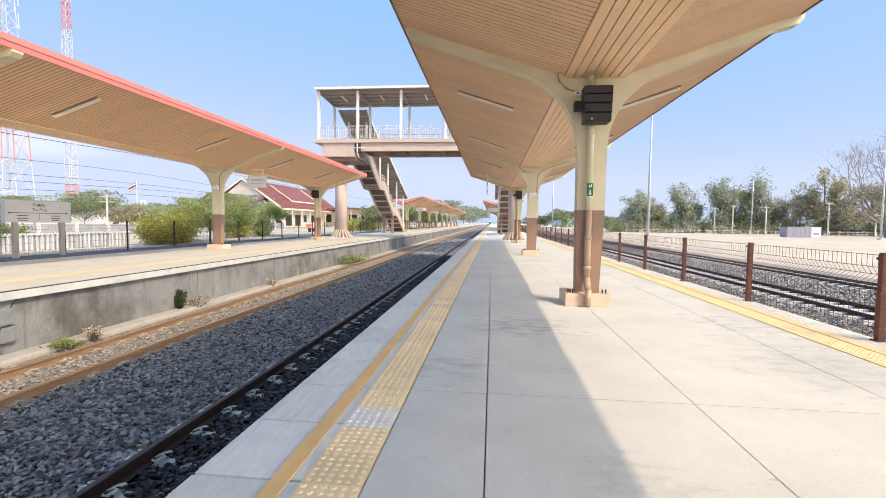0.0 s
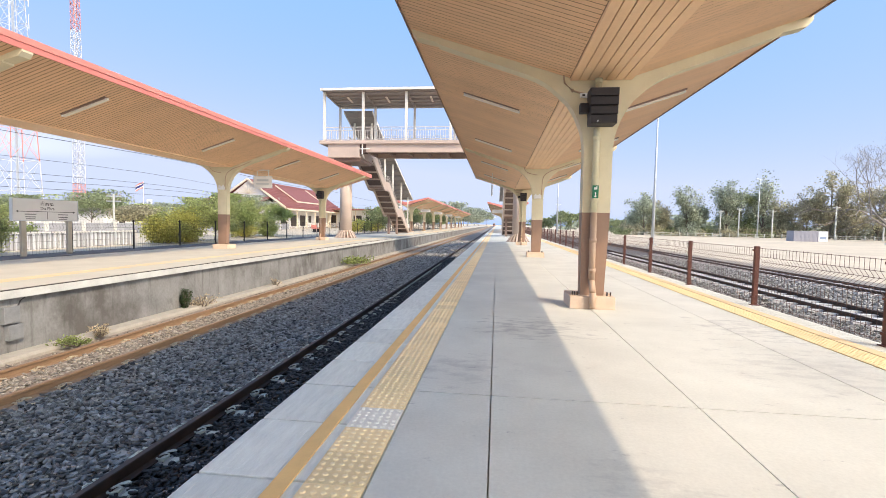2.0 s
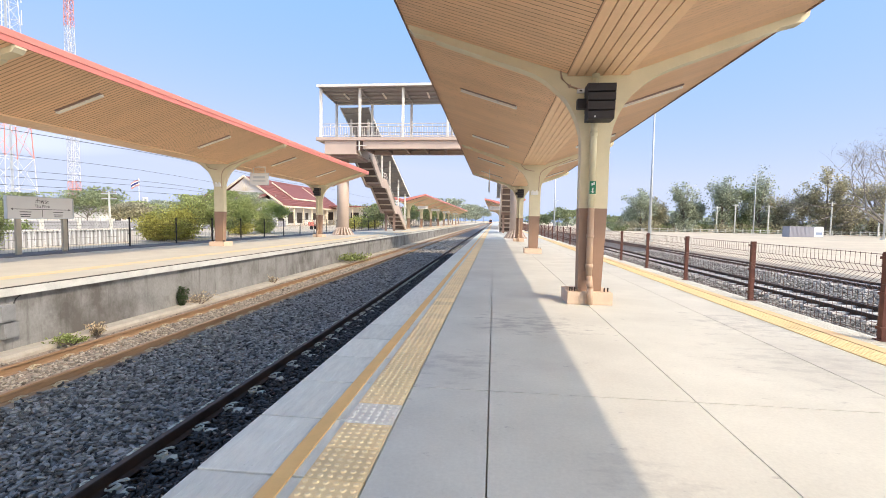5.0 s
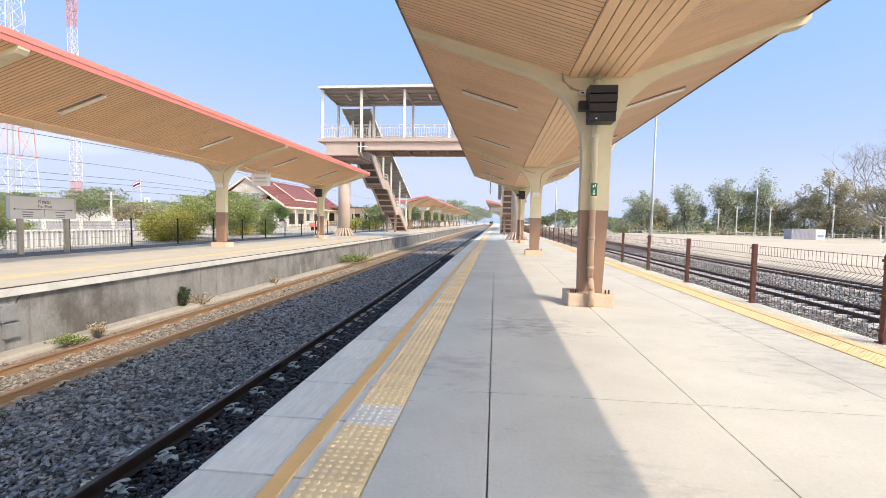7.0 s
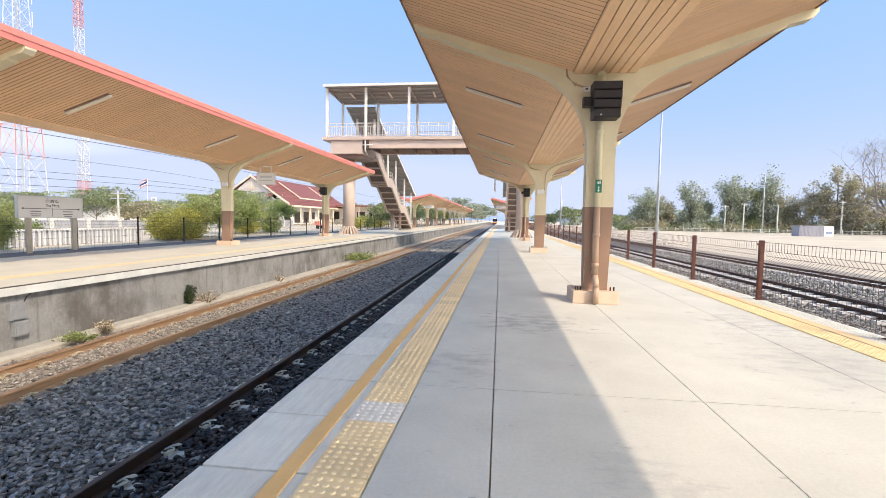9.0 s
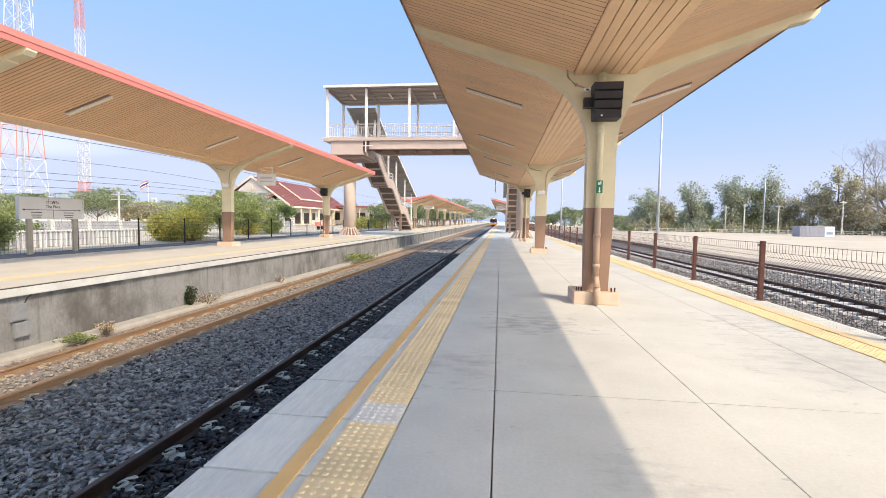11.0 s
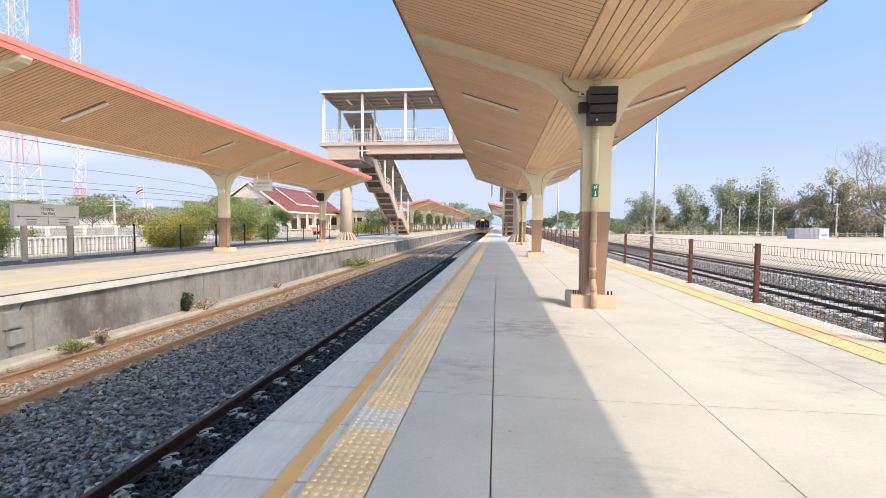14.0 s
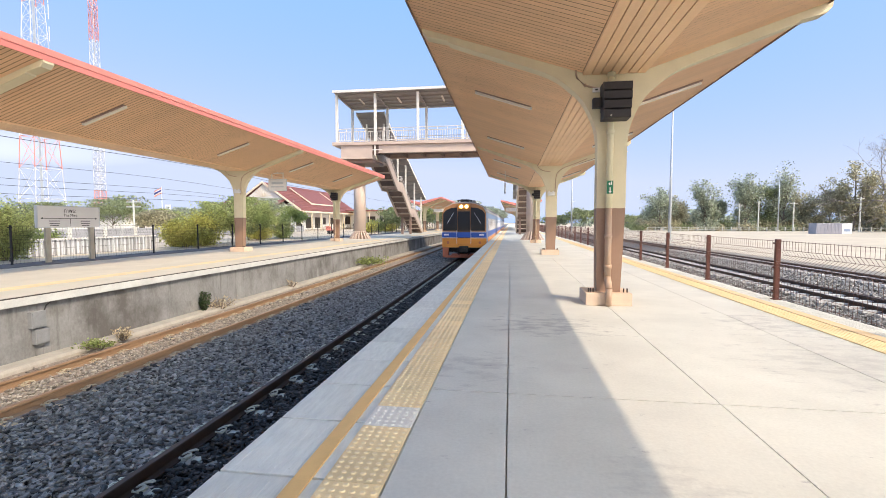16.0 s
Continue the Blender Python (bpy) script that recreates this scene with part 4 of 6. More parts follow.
def tree(x, y, z, h, w, label, leaves, nleaf, size, seed, trunk_h=0.3, clumps=26, category="tree", name="tree", flat=0.0, lean=0.0, low=0.42):
    """Tapered trunk, forked limbs, and leaves gathered in clumps round the twig ends."""
    rng = np.random.default_rng(seed)
    e = thing(name, (x, y, z), label, category)
    bm = B()
    r0 = max(0.025, h * 0.016)
    top = Vector((lean * h * 0.2, 0, h * 0.8))
    knee = Vector((rng.normal() * 0.02 * h, rng.normal() * 0.02 * h, h * trunk_h))
    base = Vector((0, 0, -0.05))
    rod(bm, base, knee, r0, 8, r0 * 0.75)
    tips = []
    n_limb = max(5, clumps // 4)
    for i in range(n_limb):
        a = i * 2.4 + rng.uniform(-0.4, 0.4)
        f = rng.uniform(0.0, 1.0)
        s = knee.lerp(top, f * 0.6)
        if i == 0:
            rod(bm, knee, top, r0 * 0.72, 7, r0 * 0.2)
        reach = w * 0.5 * rng.uniform(0.55, 1.0) * (1 - 0.45 * f * (1 - flat))
        t = Vector((math.cos(a) * reach + top.x * f, math.sin(a) * reach, h * (rng.uniform(low, 0.9) * (1 - flat) + flat * rng.uniform(0.78, 0.97))))
        m = s.lerp(t, 0.5) + Vector((0, 0, h * 0.05))
        rod(bm, s, m, r0 * 0.5, 6, r0 * 0.32)
        rod(bm, m, t, r0 * 0.32, 5, r0 * 0.1)
        tips += [t, m.lerp(t, 0.5)]
        for k in range(2):
            q = m.lerp(t, rng.uniform(0.2, 0.8))
            u = q + Vector(rng.normal(size=3)) * w * 0.10 + Vector((0, 0, h * 0.05))
            rod(bm, q, u, r0 * 0.18, 4, r0 * 0.05)
            tips.append(u)
    part_local("trunk", bm, M_BARK, e, "grey-brown forked trunk")
    tips.append(top + Vector((0, 0, h * 0.1)))
    pts = []
    c = [tips[int(rng.integers(len(tips)))] for _ in range(clumps)] + tips
    per = max(4, int(nleaf / len(c)))
    for t in c:
        sp = np.array([w * 0.085, w * 0.085, h * 0.05]) * rng.uniform(0.6, 1.5)
        k = int(per * rng.uniform(0.4, 1.6))
        pts.append(np.array(t) + rng.normal(size=(k, 3)) * sp + rng.normal(size=3) * np.array([w, w, h]) * 0.03)
    p = np.concatenate(pts)
    p[:, 2] = np.clip(p[:, 2], 0.03 * h, h)
    cr = new("crown", leaf_mesh("crown", p, size, leaves, rng))
    cr.parent = e
    return e


def bush(x, y, z, h, w, label, leaves, nleaf, size, seed, category="bush"):
    """Many-stemmed shrub."""
    rng = np.random.default_rng(seed)
    e = thing("bush", (x, y, z), label, category)
    bm = B()
    pts = []
    for i in range(14):
        a = rng.uniform(0, math.tau)
        r = w * 0.5 * math.sqrt(rng.uniform(0, 1))
        t = Vector((math.cos(a) * r, math.sin(a) * r, h * rng.uniform(0.45, 1.0) * (1 - 0.35 * r / (w * 0.5))))
        rod(bm, (t.x * 0.2, t.y * 0.2, -0.03), t, 0.02, 5, 0.006)
        for f in (0.3, 0.55, 0.8, 1.0):
            k = int(nleaf / 56 * rng.uniform(0.5, 1.5))
            pts.append(np.array(t) * [0.35 + 0.65 * f, 0.35 + 0.65 * f, f] + rng.normal(size=(k, 3)) * np.array([w * 0.10, w * 0.10, h * 0.08]))
    part_local("woody_base", bm, M_BARK, e)
    p = np.concatenate(pts)
    p[:, 2] = np.clip(p[:, 2], 0.02, h * 1.05)
    cr = new("foliage", leaf_mesh("foliage", p, size, leaves, rng))
    cr.parent = e
    return e


GL = -0.1
# shrubs and small trees behind the far fence
bush(-18.0, 23.2, GL, 1.65, 2.0, "yellow-green shrub behind the black fence", L_YELL, 7500, 0.062, 1)
bush(-18.2, 24.7, GL, 2.0, 2.2, "yellow-green leafy shrub by the fence", L_YELL, 7500, 0.062, 2)
tree(-18.6, 26.5, GL, 2.65, 2.6, "bright yellow-green young tree behind the fence", L_LIME, 9000, 0.066, 3, 0.10, clumps=40, low=0.16)
tree(-18.6, 28.5, GL, 2.8, 2.8, "yellow-green young tree behind the fence", L_LIME, 8000, 0.066, 11, 0.10, clumps=40, low=0.16)
tree(-20.6, 33.8, GL, 3.35, 3.8, "small green tree behind the black fence", L_FRESH, 8000, 0.075, 4, 0.12, clumps=40, low=0.2)
tree(-20.8, 37.2, GL, 3.2, 3.8, "small green tree behind the black fence", L_LIME, 8000, 0.075, 5, 0.12, clumps=40, low=0.2)
tree(-20.8, 41.0, GL, 2.9, 3.4, "small grey-green tree by the station", L_FRESH, 5500, 0.075, 6, 0.12, low=0.2)
bush(-19.9, 34.2, GL, 1.4, 2.2, "low yellow flowering shrub", L_YELL, 2600, 0.07, 7)
bush(-19.9, 37.8, GL, 1.2, 2.2, "low bright green shrub", L_FRESH, 2300, 0.07, 8)
bush(-17.9, 13.95, GL, 2.25, 1.6, "tall fresh green shrub beside the name board", L_LIME, 15000, 0.04, 9)
bush(-19.9, 17.3, GL, 1.15, 1.4, "low green shrub behind the name board", L_FRESH, 2400, 0.06, 10)
for i, (xx, yy, hh, ww, lm) in enumerate(((-45, 46.5, 3.8, 7.0, L_GREEN), (-45, 38, 3.2, 6.0, L_GREEN), (-40, 47.0, 2.7, 4.5, L_DRY), (-41, 50.0, 2.9, 4.5, L_LIME))):
    tree(xx, yy, GL, hh, ww, "spreading tree in the station yard", lm, 4500, 0.12, 500 + i, 0.2, clumps=46, flat=0.45 if i < 2 else 0.1, low=0.2)
for i, (yy, hh) in enumerate(((53, 1.5), (57, 1.9), (61, 1.2), (64, 1.7))):
    bush(-19.5, yy * 1.15, GL, hh * 1.2, 3.2, "yellow-green shrub beyond the staircase", (L_YELL, L_FRESH)[i % 2], 1500, 0.11, 20 + i)
for i in range(12):
    tree(-17.2 - (i % 3), 66 + i * 8.0, GL, 3.6 + (i * 7 % 5) * 0.35, 5.0, "green garden tree behind the far platform", (L_GREEN, L_FRESH, L_HAZE)[i % 3], 1500, 0.17, 40 + i, 0.2, name="garden_tree")
for i, (xx, yy, hh, ww) in enumerate(((-53, 56, 5.0, 7.5), (-46, 58, 3.4, 5), (-62, 60, 3.6, 8), (-66, 88, 4.2, 9), (-37, 66, 5.0, 6), (-84, 74, 5.2, 10), (-57, 92, 4.4, 9))):
    tree(xx, yy, GL, hh, ww, "spreading green tree in the station yard", (L_GREEN, L_HAZE, L_FRESH)[i % 3], 1600, 0.17, 70 + i, 0.35, flat=0.5)
for i in range(9):
    tree(-34 + i * 3.0 - (i % 2) * 8, 245 + i * 26, GL, 13 + (i * 5 % 4) * 1.2, 17, "large hazy tree beyond the platform end", L_HAZE, 1500, 0.6, 90 + i, 0.3)
for i in range(8):
    tree(-20 + (i % 2) * 6 - i * 5, 430 + i * 12, -0.5, 10 + i % 3, 16, "distant hazy tree at the end of the line", L_HAZE, 700, 0.8, 110 + i, 0.3)

# tree line beyond the yard
YB = -1.2
LINE = [(45.5, 150, 12.4, 10.5, L_HAZE), (50.5, 152, 10.5, 8, L_DRY), (58.0, 150, 14.4, 9, L_HAZE), (63.5, 154, 9.0, 7, L_HAZE), (69.5, 150, 15.8, 10, L_HAZE),
        (75.0, 152, 13.8, 10, L_GREEN), (80.0, 150, 18.9, 10, L_HAZE), (85.5, 150, 11.0, 9, L_DRY), (90.0, 146, 14.5, 10, L_DRY), (94.5, 143, 18.0, 11, L_DRY),
        (99.0, 142, 14.0, 11, L_DRY), (105.0, 140, 14.2, 12, L_DRY), (111.0, 138, 13.5, 12, L_DRY), (118.0, 138, 12.5, 13, L_DRY), (126.0, 138, 13.5, 14, L_DRY), (135, 138, 13, 14, L_DRY)]
for i, (xx, yy, hh, ww, lm) in enumerate(LINE):
    tree(xx, yy, YB, hh * 1.08, ww * 0.88, "tall roadside tree beyond the rail yard", lm, 5600, 0.29, 200 + i, 0.08, clumps=60, low=0.10, name="yard_tree")
for i in range(24):
    hh = 2.2 + (i * 5 % 7) * 0.5
    tree(40 + i * 4.4, 158 + (i % 3) * 4, YB, hh, 7, "low scrubby tree at the yard's far side", (L_GREEN, L_DRY, L_HAZE)[i % 3], 1000, 0.28, 240 + i, 0.10, name="yard_tree")
for i, (xx, yy, hh, ww) in enumerate(((21, 205, 5.5, 9), (27, 200, 9.0, 12), (32, 205, 7.5, 9), (18, 215, 5, 8), (58, 245, 6.5, 12), (66, 250, 6, 12), (72, 248, 7, 12), (50, 255, 5, 12))):
    tree(xx, yy, YB, hh, ww, "distant round green tree past the yard", L_GREEN, 1500, 0.42, 270 + i, 0.2, name="yard_tree")


for i in range(34):
    bush(38 + i * 3.3, 147 - i * 0.16 + (i % 3) * 2.2, YB, 2.4 + (i * 3 % 5) * 0.5, 6.5, "dry scrub along the yard's far fence", (L_GREEN, L_DRY, L_HAZE, L_DRY)[i % 4], 520, 0.34, 400 + i, "scrub")


def far_woods(name, x0, x1, y, h, n, seed, label):
    """One belt of far woodland that closes the view."""
    rng = np.random.default_rng(seed)
    x = rng.uniform(x0, x1, n)
    crest = h * (0.62 + 0.22 * np.sin(x * 0.045 + seed) + 0.16 * np.sin(x * 0.13 + 2 * seed) + 0.10 * np.sin(x * 0.41))
    p = np.stack([x, y + rng.normal(0, 6, n), YB + crest * np.sqrt(rng.uniform(0, 1, n))], 1)
    tagged(new(name, leaf_mesh(name, p, 1.1, L_HAZE, rng)), label, "woodland", kind="stuff")


far_woods("far_woods", 40, 420, 300, 10, 9000, 3, "hazy belt of far trees past the yard")
far_woods("far_woods", -420, -40, 230, 9, 9000, 5, "hazy belt of far trees past the station")


def bare_tree(x, y, z, h, seed, label):
    """Wide leafless rain tree: forks that thin out, with sparse leaves at the twig ends."""
    rng = np.random.default_rng(seed)
    e = thing("bare_tree", (x, y, z), label, "tree")
    bm = B()
    tips = []

    def grow(p, d, length, r, depth):
        q = p + d * length
        rod(bm, p, q, r, 6 if depth > 2 else 4, r * 0.7)
        if depth == 0:
            tips.append(q)
            return
        for k in range(2 if depth > 4 else 3 if rng.uniform() < 0.35 else 2):
            nd = (d + Vector(rng.normal(size=3)) * 0.48 + Vector((0, 0, 0.05))).normalized()
            grow(q, nd, length * rng.uniform(0.68, 0.9), r * 0.62, depth - 1)
    base = Vector((0, 0, -0.1))
    fork = Vector((0, 0, h * 0.10))
    rod(bm, base, fork, h * 0.026, 9, h * 0.021)
    for d in ((-1.0, 0.1, 0.72), (0.1, 0.2, 1.0), (0.9, -0.1, 0.75), (-0.45, -0.3, 0.9), (-0.8, 0.3, 1.0)):
        grow(fork, Vector(d).normalized(), h * 0.29, h * 0.0125, 6)
    part_local("trunk", bm, M_BARKP, e, "grey leafless branches")
    p = np.concatenate([np.array(t) + rng.normal(size=(1, 3)) * 0.3 for t in tips])
    cr = new("crown", leaf_mesh("crown", p, 0.14, L_DRY, rng))
    cr.parent = e


bare_tree(92.0, 118, YB, 21.5, 5, "large leafless rain tree beyond the yard")
bare_tree(104, 128, YB, 20.0, 8, "leafless spreading tree beyond the yard")


# ---- yard furniture ----
def light_pole(x, y, h, label, heads=2):
    e = thing("light_pole", (x, y, YB), label, "light pole", "yard light poles")
    part("footing", box(B(), x - 0.4, x + 0.4, y - 0.4, y + 0.4, YB - 0.1, YB + 0.35, 0.03), M_COPE, e, "concrete footing")
    part("mast", rod(B(), (x, y, YB + 0.3), (x, y, YB + h), 0.19, 14, 0.085), M_GALV, e, "tapered galvanised mast", True)
    for k in range(heads):
        s = -1 if k % 2 else 1
        bm = B()
        beam(bm, (x, y, YB + h - 0.1), (x + s * 0.9, y, YB + h + 0.1), 0.07, 0.07)
        box(bm, min(x + s * 0.6, x + s * 1.2), max(x + s * 0.6, x + s * 1.2), y - 0.2, y + 0.2, YB + h + 0.02, YB + h + 0.2, 0.03)
        part("lamp_head", bm, M_GALV, e, "grey floodlight head")


for xx, yy, hh in ((19.7, 61, 17.5), (60.5, 150, 14.2), (73.6, 140, 16.6), (73.0, 95, 16.6), (14.0, 110, 14.0), (30.5, 235, 13), (62, 180, 9)):
    light_pole(xx, yy, hh, "tall galvanised floodlight pole in the yard")
for xx, yy, hh in ((66.3, 146, 8), (70.0, 143, 8.5), (78, 141, 8.2), (88.5, 132, 9.0), (97, 128, 6), (57, 152, 7)):
    e = thing("utility_pole", (xx, yy, YB), "slim concrete utility pole before the trees", "utility pole", "yard utility poles")
    part("pole", box(B(), xx - 0.13, xx + 0.13, yy - 0.13, yy + 0.13, YB - 0.1, YB + hh), M_COPE, e)
    part("crossarm", box(B(), xx - 0.9, xx + 0.9, yy - 0.07, yy + 0.07, YB + hh - 0.5, YB + hh - 0.35), M_COPE, e)


def container(x0, x1, y0, y1):
    z0, z1 = YB, YB + 2.35
    e = thing("container_office", (x0, y0, z0), "container office in the open yard, painted shade grey", "container")
    part("body", box(B(), x0, x1, y0, y1, z0, z1, 0.04), M_CONT, e)
    n = 26
    for k in range(n):
        a = x0 + (x1 - x0) * (k + 0.25) / n
        part("rib", box(B(), a, a + (x1 - x0) * 0.4 / n, y0 - 0.04, y0, z0 + 0.1, z1 - 0.1), M_CONT, e)
    part("end_panel", box(B(), x1 - 1.9, x1 - 0.05, y0 - 0.07, y0 - 0.041, z0 + 0.1, z1 - 0.08), M_WHITE, e, "white end panel")
    part("blue_mark", box(B(), x1 - 1.6, x1 - 0.35, y0 - 0.085, y0 - 0.072, z0 + 0.6, z0 + 1.15), M_BMARK, e, "plain blue mark")
    for a in (x1 - 1.55, x1 - 0.75):
        part("vent", box(B(), a, a + 0.4, y0 - 0.085, y0 - 0.072, z0 + 1.6, z0 + 1.85), M_GALV, e)


# grey carries the shade on the container's near side
M_CONT = mat("container paint in shade grey", (0.34, 0.335, 0.37), 0.5, 0.08, 1, 20, 0.05)
M_BMARK = mat("faded blue mark paint", (0.26, 0.33, 0.46), 0.5, 0.1, 2, 20, 0)
container(63.6, 70.4, 107, 109.5)


def yard_fence():
    e = thing("yard_fence", (40, 143, YB), "low pale post fence along the yard's far side", "fence")
    me_p = finish(box(B(), -0.09, 0.09, -0.09, 0.09, -0.1, 1.25), M_COPE, "post", Vector())
    for k in range(46):
        shared("post", me_p, e, (k * 2.2, -k * 0.22, 0))
        shared("rail_bar", me_rail, e, (k * 2.2, -k * 0.22, 0))


me_rail = finish(box(box(B(), 0, 2.2, -0.03, 0.03, 0.95, 1.05), 0, 2.2, -0.03, 0.03, 0.45, 0.52), M_COPE, "rail_bar", Vector())
yard_fence()


# ---- station side ----
M_TILE = mat("red roof tile", (0.225, 0.083, 0.070), 0.65, 0.2, 1.5, 18, 0.2, stretch=(1, 1, 6))
M_WALLW = mat("white station wall", (0.72, 0.70, 0.66), 0.7, 0.1, 1, 20, 0.05)
M_WOODW = mat("cream trim", (0.70, 0.62, 0.48), 0.6, 0.1, 1, 20, 0.05)
M_DKWIN = mat("dark opening", (0.05, 0.04, 0.035), 0.3, 0.2, 2, 20, 0)


def station():
    e = thing("station_building", (-43.5, 77, GL), "old station building with steep red tiled roof and white gable", "building")
    ax, az, ex, ez = -43.5, 8.45, 7.1, 3.55
    for s in (-1, 1):
        r = part("roof", prism(B(), [(ax, az), (ax + s * ex, ez), (ax + s * ex, ez - 0.16), (ax, az - 0.16)], "y", 76.2, 107), M_TILE, e, "steep red tiled roof slope")
        for k in range(14):
            f = (k + 0.5) / 14
            xx, zz = ax + s * ex * f, az + (ez - az) * f
            part("tile_course", box(B(), xx - 0.06, xx + 0.06, 76.2, 107, zz - 0.02, zz + 0.05), M_TILE, r)
        part("bargeboard", prism(B(), [(ax, az + 0.12), (ax + s * ex, ez + 0.12), (ax + s * ex, ez - 0.25), (ax, az - 0.25)], "y", 76.0, 76.2), M_WOODW, e, "cream bargeboard")
    part("gable_wall", prism(B(), [(ax - 3.6, az - 3.1), (ax + 3.6, az - 3.1), (ax, az - 0.25)], "y", 76.5, 76.8), M_WALLW, e, "white gable")
    for k in range(9):
        a = math.pi * (k + 0.5) / 9
        part("sun_ray", beam(B(), (ax, 76.45, az - 2.6), (ax + 1.7 * math.cos(a), 76.45, az - 2.6 + 1.7 * math.sin(a)), 0.05, 0.12), M_WOODW, e)
    part("porch_roof", prism(B(), [(76.3, az - 3.1), (72.5, ez + 0.5), (72.5, ez + 0.35), (76.3, az - 3.3)], "x", ax - 6.6, ax + 4.2), M_TILE, e, "lower red porch roof")
    part("wall", box(B(), ax - 5.5, ax + 5.2, 77, 106, GL, ez + 0.9), M_WALLW, e, "white rendered wall")
    # low dormer roof on the track side
    part("dormer_roof", prism(B(), [(ax + 1.2, az - 0.6), (ax + 5.4, az - 3.5), (ax + 5.4, az - 3.65), (ax + 1.2, az - 1.2)], "y", 84, 98), M_TILE, e, "raised red roof tier")
    for y in (84, 98):
        part("dormer_trim", beam(B(), (ax + 1.2, y, az - 0.55), (ax + 5.5, y, az - 3.5), 0.18, 0.2), M_WOODW, e)
    part("dormer_trim", box(B(), ax + 5.38, ax + 5.5, 84, 98, az - 3.7, az - 3.45), M_WOODW, e)
    part("veranda_beam", box(B(), ax + 6.8, ax + 7.1, 76.5, 107, ez - 0.45, ez - 0.15), M_WOODW, e, "cream veranda beam")
    for k in range(8):
        y = 77 + k * 4.2
        part("veranda_post", box(B(), ax + 6.75, ax + 6.95, y, y + 0.2, GL, ez - 0.3), M_WOODW, e, "cream timber post")
    for k in range(7):
        y = 78.2 + k * 4
        part("opening", box(B(), ax + 5.2, ax + 5.24, y, y + (2.4 if k < 3 else 1.4), GL + (0.3 if k < 3 else 1.0), 2.3), M_DKWIN, e, "dark window opening")


station()


def annex():
    e = thing("station_annex", (-33, 118, GL), "low white annex with a long flat red-brown roof", "building")
    part("roof", box(B(), -45, -21.5, 100, 142, 3.85, 4.15, 0.05), M_TILE, e, "flat brown roof edge")
    part("roof_soffit", box(B(), -44.6, -22, 100.4, 141.5, 3.78, 3.85), M_WOODW, e, "cream roof lining")
    part("wall", box(B(), -44, -24, 103.5, 140, GL, 3.78), M_WALLW, e, "white annex wall")
    for k in range(6):
        part("window", box(B(), -42 + k * 3.0, -40.1 + k * 3.0, 103.44, 103.5, 0.9 if k % 2 else GL + 0.1, 2.7), M_DKWIN, e, "dark annex opening")
    for k in range(6):
        part("window", box(B(), -24, -23.96, 107 + k * 5.5, 109.5 + k * 5.5, 1.0, 2.4), M_DKWIN, e)
    for k in range(8):
        part("post", box(B(), -44.5 + k * 3.2, -44.3 + k * 3.2, 100.4, 100.6, GL, 3.78), M_WOODW, e)


annex()
for i, (yy, zz) in enumerate(((47.0, 0.9), (58.5, 0.95))):
    e = thing("red_bench", (-21.5, yy + 6, GL), "red seat on the station forecourt", "bench", "forecourt seats")
    part("seat", box(B(), -21.9, -21.3, yy + 5.5, yy + 7.0, GL + 0.4, GL + 0.5), M_RED, e)
    part("backrest", box(B(), -21.95, -21.88, yy + 5.5, yy + 7.0, GL + 0.5, GL + zz), M_RED, e)
    for q in (5.6, 6.8):
        part("leg", box(B(), -21.8, -21.4, yy + q, yy + q + 0.06, GL, GL + 0.4), M_DKFENCE, e)


def sheet_fence():
    e = thing("sheet_fence", (-19.2, 8, GL), "white corrugated sheet fence behind the shrubs", "fence")
    me = finish(box(B(), -0.03, 0.03, 0.0, 0.10, -0.15, 0.66), mat("white sheet metal", (0.66, 0.68, 0.72), 0.5, 0.12, 1.5, 20, 0.05, rand=0.12), "sheet", Vector())
    for k in range(63):
        shared("sheet", me, e, (0.02 * (k % 2), k * 0.23, 0))
    part("top_rail", box(B(), -19.26, -19.14, 8, 22.5, GL + 0.60, GL + 0.68), M_WHITE, e)
    part("backing", box(B(), -19.26, -19.235, 8, 22.5, GL - 0.1, GL + 0.62), mat("grey sheet metal", (0.36, 0.37, 0.39), 0.6, 0.15, 2, 20, 0.05), e)


sheet_fence()


M_YARDW = mat("grey yard wall", (0.34, 0.345, 0.36), 0.85, 0.25, 1.2, 20, 0.1, stain=(0.55, 0.55, 0.54), stain_at=0.58)


def yard_wall(x, y0, y1, h, m, label):
    e = thing("garden_wall", (x, y0, GL), label, "wall")
    part("panel", box(B(), x - 0.1, x + 0.1, y0, y1, GL - 0.05, GL + h), m, e)
    n = int((y1 - y0) / 3)
    for k in range(n + 1):
        y = y0 + (y1 - y0) * k / n
        part("pillar", box(B(), x - 0.16, x + 0.16, y - 0.16, y + 0.16, GL - 0.05, GL + h + 0.12), M_COPE, e)


yard_wall(-33, 24, 70, 0.85, M_YARDW, "low grey boundary wall in the station yard")
yard_wall(-60, 30, 80, 0.9, M_WALLW, "far white boundary wall")


def shed(x, y, w, d, h, label):
    e = thing("shed", (x, y, GL), label, "building")
    part("wall", box(B(), x - w / 2, x + w / 2, y - d / 2, y + d / 2, GL, GL + h), M_WALLW, e)
    part("roof", prism(B(), [(y - d / 2 - 0.4, GL + h), (y + d / 2 + 0.4, GL + h), (y, GL + h + 1.2)], "x", x - w / 2 - 0.4, x + w / 2 + 0.4), M_BROOF, e)
    part("door", box(B(), x + w / 2, x + w / 2 + 0.03, y - 0.5, y + 0.5, GL, GL + 2), M_DKWIN, e)


